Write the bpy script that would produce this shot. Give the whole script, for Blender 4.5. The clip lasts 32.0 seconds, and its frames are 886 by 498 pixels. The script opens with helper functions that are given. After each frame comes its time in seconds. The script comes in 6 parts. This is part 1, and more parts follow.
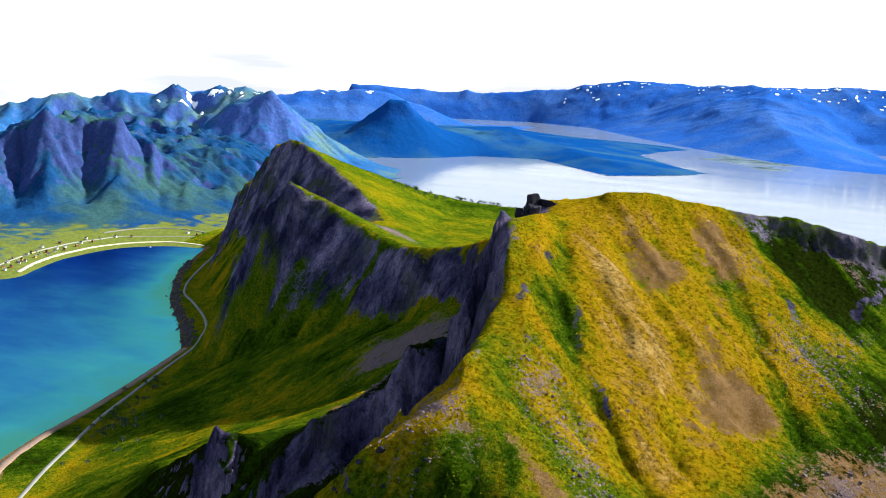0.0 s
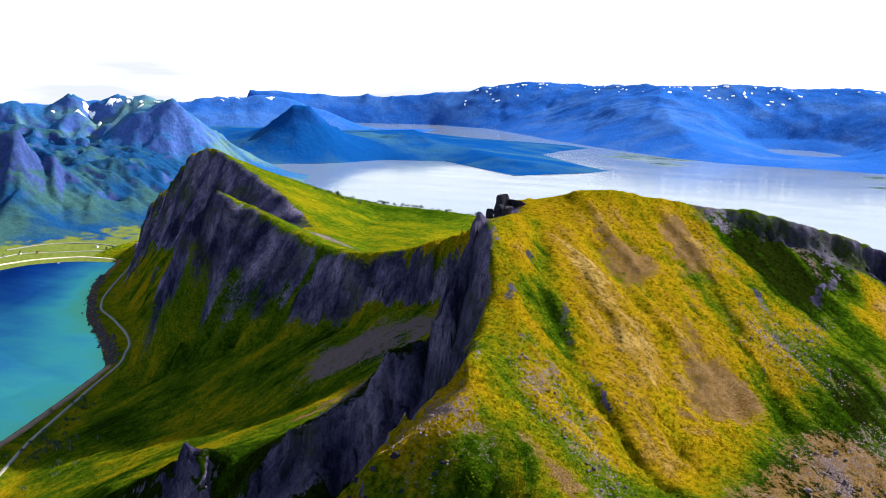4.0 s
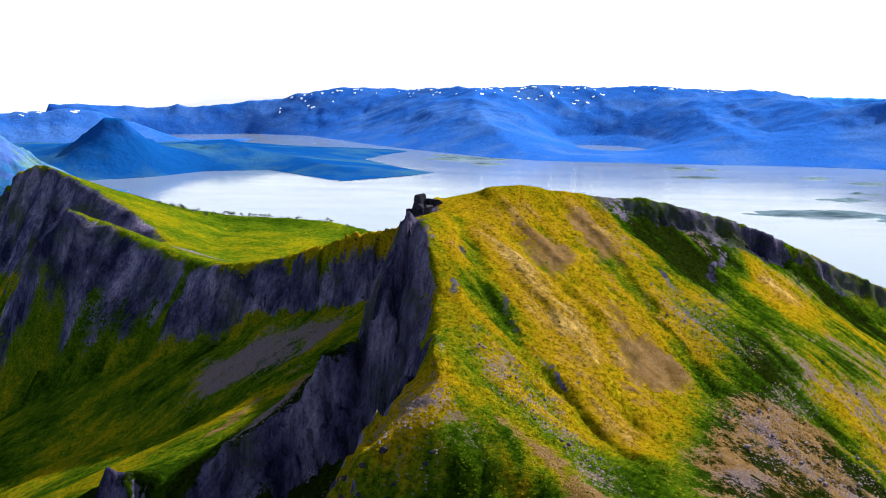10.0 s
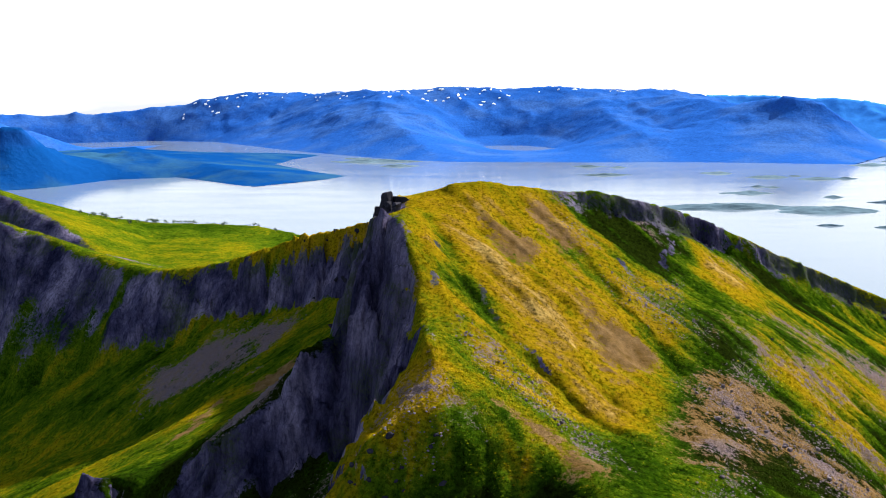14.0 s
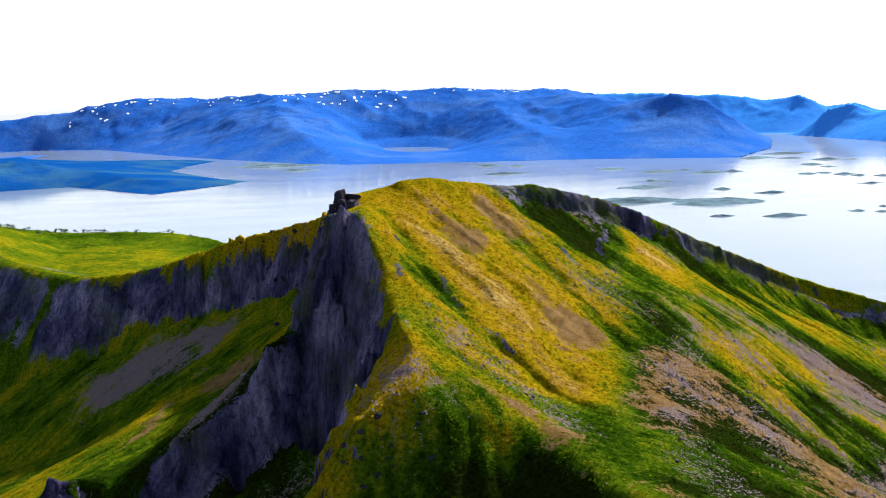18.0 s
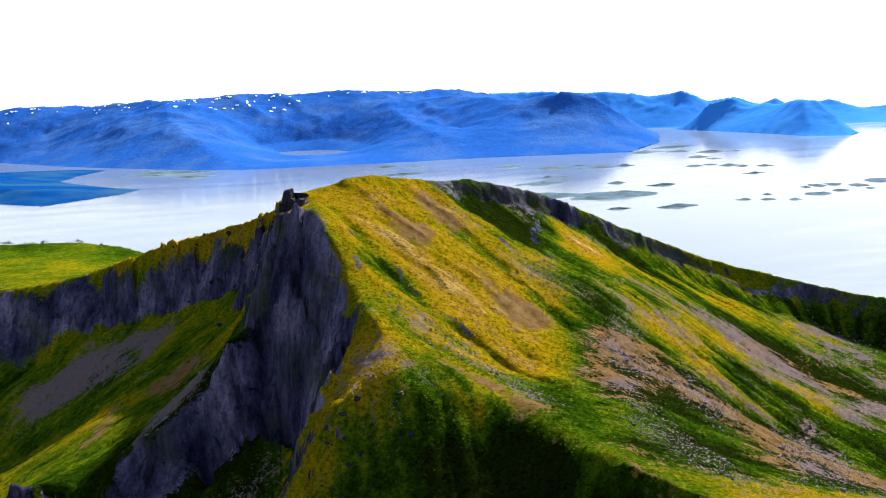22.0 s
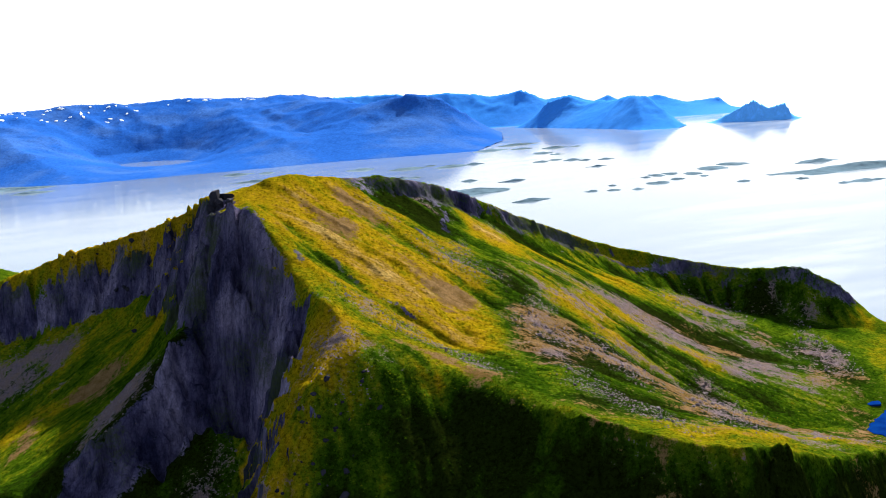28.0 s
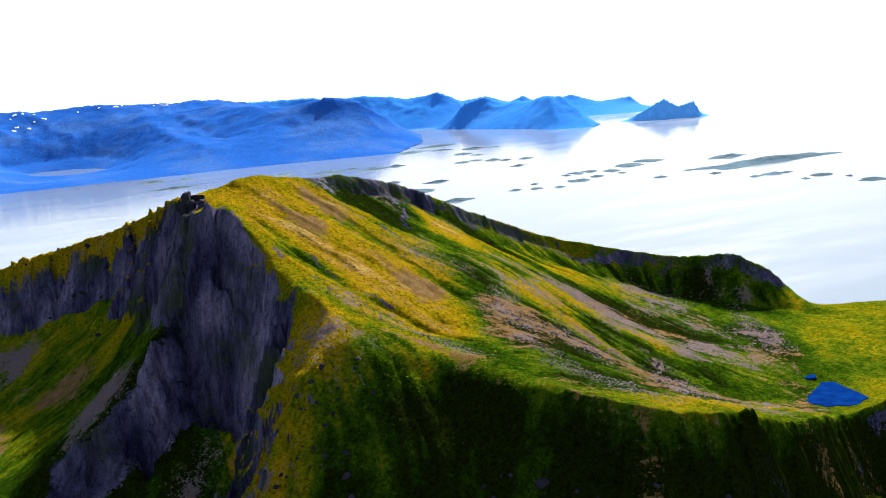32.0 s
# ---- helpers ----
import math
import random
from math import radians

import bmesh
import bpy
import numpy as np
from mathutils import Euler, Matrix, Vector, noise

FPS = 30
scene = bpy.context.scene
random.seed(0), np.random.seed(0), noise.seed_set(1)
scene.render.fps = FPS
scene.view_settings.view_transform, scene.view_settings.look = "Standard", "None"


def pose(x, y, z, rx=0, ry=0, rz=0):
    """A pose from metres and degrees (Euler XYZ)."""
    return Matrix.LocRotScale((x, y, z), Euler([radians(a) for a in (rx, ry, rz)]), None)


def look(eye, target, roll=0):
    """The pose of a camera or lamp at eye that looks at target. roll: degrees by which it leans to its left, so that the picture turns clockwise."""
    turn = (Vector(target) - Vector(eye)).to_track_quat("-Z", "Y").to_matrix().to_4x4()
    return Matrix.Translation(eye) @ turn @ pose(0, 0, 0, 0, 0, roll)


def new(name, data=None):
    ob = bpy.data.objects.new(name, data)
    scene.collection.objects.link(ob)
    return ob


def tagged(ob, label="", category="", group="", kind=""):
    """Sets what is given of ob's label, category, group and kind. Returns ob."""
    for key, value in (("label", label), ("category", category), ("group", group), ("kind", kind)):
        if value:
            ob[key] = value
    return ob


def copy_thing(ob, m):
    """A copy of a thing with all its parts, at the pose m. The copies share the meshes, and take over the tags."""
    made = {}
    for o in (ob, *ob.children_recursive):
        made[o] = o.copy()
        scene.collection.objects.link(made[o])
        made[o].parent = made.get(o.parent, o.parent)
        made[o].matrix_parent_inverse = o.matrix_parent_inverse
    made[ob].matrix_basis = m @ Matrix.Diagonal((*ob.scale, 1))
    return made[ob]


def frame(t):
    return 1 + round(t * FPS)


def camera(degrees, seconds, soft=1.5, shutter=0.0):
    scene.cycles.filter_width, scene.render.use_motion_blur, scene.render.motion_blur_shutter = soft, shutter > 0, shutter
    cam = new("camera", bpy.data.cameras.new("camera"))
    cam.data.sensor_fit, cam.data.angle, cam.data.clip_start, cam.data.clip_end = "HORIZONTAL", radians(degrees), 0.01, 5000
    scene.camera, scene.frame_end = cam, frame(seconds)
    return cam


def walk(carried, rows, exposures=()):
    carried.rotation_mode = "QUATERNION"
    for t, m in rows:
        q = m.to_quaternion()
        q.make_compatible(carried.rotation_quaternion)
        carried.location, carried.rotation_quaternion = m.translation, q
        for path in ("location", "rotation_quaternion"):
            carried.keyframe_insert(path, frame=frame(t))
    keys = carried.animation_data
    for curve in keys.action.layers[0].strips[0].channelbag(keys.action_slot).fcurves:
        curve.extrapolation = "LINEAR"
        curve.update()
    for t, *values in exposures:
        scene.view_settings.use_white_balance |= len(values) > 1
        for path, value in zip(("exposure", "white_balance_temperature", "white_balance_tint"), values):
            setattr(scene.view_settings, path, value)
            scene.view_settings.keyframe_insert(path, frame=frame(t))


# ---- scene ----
PATH = [  # seconds, x, y, z, tilt, lean, turn
    (0, 109.25, -279.39, 230.29, 79.404, 2.574, 26.729),
    (0.5, 106.76, -280.56, 230.15, 79.458, 2.430, 26.073),
    (1, 104.23, -281.83, 230.07, 79.513, 2.303, 25.445),
    (1.5, 101.68, -283.15, 230.00, 79.566, 2.185, 24.680),
    (2, 99.15, -284.48, 229.94, 79.617, 2.071, 23.917),
    (2.5, 96.64, -285.73, 229.86, 79.666, 1.948, 23.177),
    (3, 94.15, -286.87, 229.75, 79.715, 1.810, 22.361),
    (3.5, 91.66, -287.94, 229.61, 79.766, 1.666, 21.565),
    (5.5, 81.58, -291.91, 228.84, 79.970, 1.079, 18.019),
    (6, 79.11, -293.17, 228.76, 80.010, 0.917, 17.037),
    (6.5, 76.65, -294.49, 228.69, 80.048, 0.767, 15.995),
    (7, 74.16, -295.80, 228.58, 80.092, 0.646, 14.987),
    (7.5, 71.64, -297.09, 228.43, 80.142, 0.544, 13.947),
    (8, 69.09, -298.43, 228.28, 80.192, 0.444, 13.043),
    (8.5, 66.52, -299.89, 228.18, 80.235, 0.339, 12.166),
    (9, 63.94, -301.45, 228.15, 80.265, 0.228, 11.266),
    (9.5, 61.39, -303.05, 228.19, 80.283, 0.122, 10.380),
    (10, 58.88, -304.72, 228.24, 80.295, 0.031, 9.628),
    (10.5, 56.41, -306.47, 228.29, 80.307, -0.046, 9.148),
    (11, 53.97, -308.25, 228.31, 80.323, -0.125, 8.565),
    (11.5, 51.55, -309.92, 228.27, 80.342, -0.218, 7.807),
    (12, 49.18, -311.39, 228.16, 80.362, -0.326, 7.024),
    (13, 44.70, -313.96, 227.79, 80.400, -0.559, 5.621),
    (14, 40.29, -316.90, 227.51, 80.427, -0.785, 3.993),
    (14.5, 37.95, -318.70, 227.45, 80.436, -0.893, 3.139),
    (16.5, 28.52, -326.70, 227.40, 80.454, -1.306, 0.051),
    (17, 26.21, -328.47, 227.38, 80.446, -1.432, -0.716),
    (18, 21.58, -331.94, 227.31, 80.426, -1.697, -2.289),
    (19, 16.89, -335.61, 227.27, 80.410, -1.962, -3.845),
    (20, 12.09, -339.26, 227.28, 80.379, -2.226, -5.446),
    (21, 7.18, -342.64, 227.31, 80.335, -2.511, -7.055),
    (22, 2.11, -345.73, 227.38, 80.285, -2.790, -8.631),
    (23, -3.23, -348.51, 227.45, 80.236, -3.009, -10.260),
    (24, -8.66, -351.04, 227.51, 80.188, -3.218, -11.839),
    (25, -14.16, -353.62, 227.57, 80.138, -3.493, -13.439),
    (25.5, -16.93, -354.79, 227.59, 80.111, -3.632, -14.218),
    (27.5, -27.72, -358.23, 227.43, 79.982, -4.084, -17.306),
    (28, -30.47, -359.17, 227.44, 79.953, -4.205, -18.005),
    (29, -36.07, -361.12, 227.57, 79.897, -4.435, -19.278),
    (30, -41.81, -362.96, 227.76, 79.838, -4.625, -20.523),
    (31, -47.68, -364.73, 228.00, 79.777, -4.790, -21.787),
    (32, -53.69, -366.50, 228.30, 79.714, -4.920, -23.066),
]
cam = camera(49.917, 32.0, 1.0)
walk(cam, [(t, pose(x, y, z, 0, 0, turn) @ pose(0, 0, 0, tilt) @ pose(0, 0, 0, 0, 0, lean)) for t, x, y, z, tilt, lean, turn in PATH])

# ---- world, sun ----
scene.view_settings.exposure = 1.5
SUN_AZ, SUN_EL = 39.0, 36.0  # degrees clockwise from +y, above the horizon
world = bpy.data.worlds.new("sky")
scene.world = world
world.use_nodes = True


def build_world():
    """Hazy summer sky: blue sky above a thin, bright, streaked cloud cover that whitens towards the horizon."""
    nt = world.node_tree
    nt.nodes.clear()

    def node(kind, **values):
        n = nt.nodes.new(kind)
        for key, value in values.items():
            n.inputs[key].default_value = value
        return n

    sky = node("ShaderNodeTexSky")
    sky.sky_type, sky.sun_disc = "NISHITA", False
    sky.sun_elevation, sky.sun_rotation = radians(SUN_EL), radians(SUN_AZ)
    sky.altitude, sky.dust_density = 200, 2.0
    low = node("ShaderNodeBackground", Strength=0.10)
    nt.links.new(sky.outputs[0], low.inputs[0])
    co = node("ShaderNodeTexCoord")
    mp = node("ShaderNodeMapping", Scale=(2.2, 2.2, 16.0))
    nt.links.new(co.outputs["Generated"], mp.inputs[0])
    nz = node("ShaderNodeTexNoise", Scale=1.6, Detail=6)
    nt.links.new(mp.outputs[0], nz.inputs["Vector"])
    rp = node("ShaderNodeValToRGB")
    rp.color_ramp.elements[0].position, rp.color_ramp.elements[0].color = 0.40, (0.66, 0.70, 0.76, 1)
    rp.color_ramp.elements[1].position, rp.color_ramp.elements[1].color = 0.54, (1.0, 1.0, 1.0, 1)
    sep = node("ShaderNodeSeparateXYZ")
    nt.links.new(co.outputs["Generated"], sep.inputs[0])
    lift = node("ShaderNodeMath")
    lift.operation = "MULTIPLY_ADD"
    nt.links.new(sep.outputs[2], lift.inputs[0])
    lift.inputs[1].default_value = 3.4
    nt.links.new(nz.outputs[0], lift.inputs[2])
    nt.links.new(lift.outputs[0], rp.inputs[0])
    up = node("ShaderNodeMapRange")
    for n, v in ((1, 0.07), (2, 0.26), (3, 0.50), (4, 0.27)):
        up.inputs[n].default_value = v
    nt.links.new(sep.outputs[2], up.inputs[0])
    hi = node("ShaderNodeBackground")
    blue = node("ShaderNodeValToRGB")
    for e, (p, c) in zip(blue.color_ramp.elements, ((0.06, (1.0, 1.0, 1.0, 1)), (0.24, (0.58, 0.74, 1.0, 1)))):
        e.position, e.color = p, c
    nt.links.new(sep.outputs[2], blue.inputs[0])
    tint = node("ShaderNodeMix")
    tint.data_type, tint.blend_type = "RGBA", "MULTIPLY"
    tint.inputs["Factor"].default_value = 1.0
    nt.links.new(rp.outputs[0], tint.inputs["A"])
    nt.links.new(blue.outputs[0], tint.inputs["B"])
    nt.links.new(tint.outputs["Result"], hi.inputs[0])
    nt.links.new(up.outputs[0], hi.inputs[1])
    mx = node("ShaderNodeMixShader")
    mx.inputs[0].default_value = 0.88
    out = node("ShaderNodeOutputWorld")
    nt.links.new(low.outputs[0], mx.inputs[1])
    nt.links.new(hi.outputs[0], mx.inputs[2])
    nt.links.new(mx.outputs[0], out.inputs[0])


build_world()
sun = new("sun", bpy.data.lights.new("sun", "SUN"))
sun.data.energy, sun.data.angle, sun.data.color = 5.0, radians(1.2), (1.0, 0.95, 0.86)
sun.matrix_world = look((math.sin(radians(SUN_AZ)) * math.cos(radians(SUN_EL)) * 900, math.cos(radians(SUN_AZ)) * math.cos(radians(SUN_EL)) * 900, math.sin(radians(SUN_EL)) * 900), (0, 0, 0))

# ---- numeric helpers ----
LATTICE = np.random.RandomState(7).rand(6, 256, 256)


def vnoise(x, y, k=0):
    """Smooth lattice noise in 0..1."""
    xi, yi = np.floor(x).astype(int), np.floor(y).astype(int)
    fx, fy = x - xi, y - yi
    fx, fy = fx * fx * fx * (fx * (fx * 6 - 15) + 10), fy * fy * fy * (fy * (fy * 6 - 15) + 10)
    g = LATTICE[k % 6]
    a, b = g[xi % 256, yi % 256], g[(xi + 1) % 256, yi % 256]
    c, d = g[xi % 256, (yi + 1) % 256], g[(xi + 1) % 256, (yi + 1) % 256]
    return (a * (1 - fx) + b * fx) * (1 - fy) + (c * (1 - fx) + d * fx) * fy


def fbm(x, y, size, octaves=5, k=0, gain=0.5):
    """Layered noise about 0, from -1 to 1; size: metres of the largest waves."""
    out, amp, total = 0.0, 1.0, 0.0
    for n in range(octaves):
        a = 0.5 + 1.1 * n
        u, v = x * math.cos(a) - y * math.sin(a), x * math.sin(a) + y * math.cos(a)
        out = out + amp * (2 * vnoise(u * 2**n / size + 17.3 * n, v * 2**n / size + 9.1 * n, k + n) - 1)
        total += amp
        amp *= gain
    return out / total


def ridged(x, y, size, octaves=4, k=0):
    """Sharp-crested noise, 0..1."""
    out, amp, total = 0.0, 1.0, 0.0
    for n in range(octaves):
        a = 0.9 + 0.8 * n
        u, v = x * math.cos(a) - y * math.sin(a), x * math.sin(a) + y * math.cos(a)
        out = out + amp * (1 - np.abs(2 * vnoise(u * 2**n / size + 5.7 * n, v * 2**n / size + 3.3 * n, k + n) - 1)) ** 2
        total += amp
        amp *= 0.5
    return out / total


def cells(x, y, size, k=0):
    """Jointed blocks: a random level for each cell, 0..1, and the nearness of its joints, 0..1."""
    u, v = x / size, y / size
    iu, iv = np.floor(u).astype(int), np.floor(v).astype(int)
    first, second, level = np.full(np.shape(x), 9.0), np.full(np.shape(x), 9.0), np.zeros(np.shape(x))
    for a in (-1, 0, 1):
        for b in (-1, 0, 1):
            p, q = (iu + a) % 256, (iv + b) % 256
            d = np.hypot(iu + a + LATTICE[k % 6][p, q] - u, iv + b + LATTICE[(k + 1) % 6][p, q] - v)
            nearer = d < first
            second = np.where(nearer, first, np.minimum(second, d))
            level = np.where(nearer, LATTICE[(k + 2) % 6][p, q], level)
            first = np.where(nearer, d, first)
    return level, np.clip(1 - (second - first) / 0.25, 0, 1)


def bilinear(field, x0, y0, step, x, y):
    u = np.clip((x - x0) / step, 0, field.shape[0] - 1.001)
    v = np.clip((y - y0) / step, 0, field.shape[1] - 1.001)
    i, j = u.astype(int), v.astype(int)
    a, b = u - i, v - j
    return (field[i, j] * (1 - a) + field[i + 1, j] * a) * (1 - b) + (field[i, j + 1] * (1 - a) + field[i + 1, j + 1] * a) * b


def drape(lines, x0, y0, x1, y1, step):
    """A ground sheet stretched between crest, foot and shore lines, each a row of (x, y, z). Creases stay at the lines."""
    u = None
    for s in (step * 8, step * 4, step * 2, step):
        nx, ny = int((x1 - x0) / s) + 2, int((y1 - y0) / s) + 2
        total, count = np.zeros((nx, ny)), np.zeros((nx, ny))
        for line in lines:
            p = np.array(line, float)
            for a, b in zip(p[:-1], p[1:]):
                n = int(np.hypot(*(b - a)[:2]) / s * 2) + 2
                q = a + (b - a) * np.linspace(0, 1, n)[:, None]
                i, j = np.round((q[:, 0] - x0) / s).astype(int), np.round((q[:, 1] - y0) / s).astype(int)
                ok = (i >= 0) & (j >= 0) & (i < nx) & (j < ny)
                np.add.at(total, (i[ok], j[ok]), q[ok, 2])
                np.add.at(count, (i[ok], j[ok]), 1)
        held = count > 0
        fixed = np.where(held, total / np.maximum(count, 1), 0)
        if u is None:
            u = np.full((nx, ny), fixed[held].mean())
        else:
            gx, gy = np.meshgrid(np.arange(nx) * s, np.arange(ny) * s, indexing="ij")
            u = bilinear(u, 0, 0, 2 * s, gx, gy)
        u = np.where(held, fixed, u)
        for _ in range(260):
            p = np.pad(u, 1, mode="edge")
            u = np.where(held, fixed, (p[:-2, 1:-1] + p[2:, 1:-1] + p[1:-1, :-2] + p[1:-1, 2:]) / 4)
    return u


def blur(u, rounds):
    for _ in range(rounds):
        p = np.pad(u, 1, mode="edge")
        u = 0.4 * u + 0.15 * (p[:-2, 1:-1] + p[2:, 1:-1] + p[1:-1, :-2] + p[1:-1, 2:])
    return u


def runoff(z, xs, ys, smooth=3):
    """Square metres of slope that drain through each cell, by steepest descent."""
    h = blur(z, smooth)
    nx, ny = h.shape
    idx = np.arange(nx * ny).reshape(nx, ny)
    best, to = np.zeros((nx, ny)), idx.copy()
    X, Y = np.meshgrid(xs, ys, indexing="ij")
    for di in (-1, 0, 1):
        for dj in (-1, 0, 1):
            if di or dj:
                a = (slice(max(0, -di), nx - max(0, di)), slice(max(0, -dj), ny - max(0, dj)))
                b = (slice(max(0, di), nx - max(0, -di)), slice(max(0, dj), ny - max(0, -dj)))
                fall = (h[a] - h[b]) / np.hypot(X[a] - X[b], Y[a] - Y[b])
                better = fall > best[a]
                best[a] = np.where(better, fall, best[a])
                to[a] = np.where(better, idx[b], to[a])
    acc = (np.gradient(xs)[:, None] * np.gradient(ys)[None, :]).ravel().tolist()
    to = to.ravel().tolist()
    for i in np.argsort(-h.ravel()).tolist():
        if to[i] != i:
            acc[to[i]] += acc[i]
    return np.array(acc).reshape(nx, ny)


def sheet(name, xs, ys, z, mat, parent=None, colors=None, keep=None, attr="cover"):
    """One mesh from heights z[i, j] over xs[i], ys[j]; keep drops faces whose four corners are not all kept."""
    nx, ny = z.shape
    gx, gy = (xs, ys) if np.ndim(xs) == 2 else np.meshgrid(xs, ys, indexing="ij")
    co = np.stack([gx, gy, z], -1).reshape(-1, 3)
    idx = np.arange(nx * ny).reshape(nx, ny)
    quads = np.stack([idx[:-1, :-1], idx[1:, :-1], idx[1:, 1:], idx[:-1, 1:]], -1).reshape(-1, 4)
    if keep is not None:
        quads = quads[keep.reshape(-1)[quads].any(1)]
        used = np.unique(quads)
        remap = np.zeros(nx * ny, int)
        remap[used] = np.arange(len(used))
        quads, co = remap[quads], co[used]
    else:
        used = None
    me = bpy.data.meshes.new(name)
    me.vertices.add(len(co))
    me.vertices.foreach_set("co", co.ravel())
    me.loops.add(len(quads) * 4)
    me.loops.foreach_set("vertex_index", quads.ravel())
    me.polygons.add(len(quads))
    me.polygons.foreach_set("loop_start", np.arange(len(quads)) * 4)
    me.polygons.foreach_set("loop_total", np.full(len(quads), 4))
    me.update(calc_edges=True)
    me.polygons.foreach_set("use_smooth", np.ones(len(quads), bool))
    if colors is not None:
        c = np.ones((nx * ny, 4))
        c[:, : colors.shape[-1]] = colors.reshape(nx * ny, -1)
        if used is not None:
            c = c[used]
        at = me.color_attributes.new(attr, "FLOAT_COLOR", "POINT")
        at.data.foreach_set("color", c.ravel())
    me.materials.append(mat)
    ob = new(name, me)
    if parent:
        ob.parent = parent
    return ob

# ---- materials ----
def material(name, rough=0.9, spec=0.2):
    m = bpy.data.materials.new(name)
    m.use_nodes = True
    b = m.node_tree.nodes["Principled BSDF"]
    b.inputs["Roughness"].default_value = rough
    b.inputs["Specular IOR Level"].default_value = spec
    return m, m.node_tree, b


def noise_node(nt, scale, detail=5, rough=0.55, vec=None, stretch=None):
    n = nt.nodes.new("ShaderNodeTexNoise")
    n.inputs["Scale"].default_value, n.inputs["Detail"].default_value, n.inputs["Roughness"].default_value = scale, detail, rough
    if vec is None:
        vec = nt.nodes.new("ShaderNodeNewGeometry").outputs["Position"]
    if stretch:
        mp = nt.nodes.new("ShaderNodeMapping")
        mp.inputs["Scale"].default_value = stretch
        nt.links.new(vec, mp.inputs[0])
        vec = mp.outputs[0]
    nt.links.new(vec, n.inputs["Vector"])
    return n.outputs["Fac"]


def ramp(nt, fac, stops):
    r = nt.nodes.new("ShaderNodeValToRGB")
    el = r.color_ramp.elements
    while len(el) < len(stops):
        el.new(0.5)
    for e, (p, c) in zip(el, stops):
        e.position, e.color = p, (*c, 1) if len(c) == 3 else c
    nt.links.new(fac, r.inputs[0])
    return r.outputs[0]


def mix(nt, fac, a, b, mode="MIX"):
    m = nt.nodes.new("ShaderNodeMix")
    m.data_type, m.blend_type = "RGBA", mode
    for sock, val in ((m.inputs["Factor"], fac), (m.inputs["A"], a), (m.inputs["B"], b)):
        if hasattr(val, "is_linked"):
            nt.links.new(val, sock)
        else:
            sock.default_value = val if not isinstance(val, tuple) else (*val, 1)
    return m.outputs["Result"]


def maths(nt, op, a, b=None, clamp=False):
    m = nt.nodes.new("ShaderNodeMath")
    m.operation, m.use_clamp = op, clamp
    for sock, val in ((m.inputs[0], a), (m.inputs[1], b)):
        if val is None:
            continue
        if hasattr(val, "is_linked"):
            nt.links.new(val, sock)
        else:
            sock.default_value = val
    return m.outputs[0]


def bump(nt, bsdf, height, strength, distance):
    b = nt.nodes.new("ShaderNodeBump")
    b.inputs["Strength"].default_value, b.inputs["Distance"].default_value = strength, distance
    nt.links.new(height, b.inputs["Height"])
    nt.links.new(b.outputs[0], bsdf.inputs["Normal"])


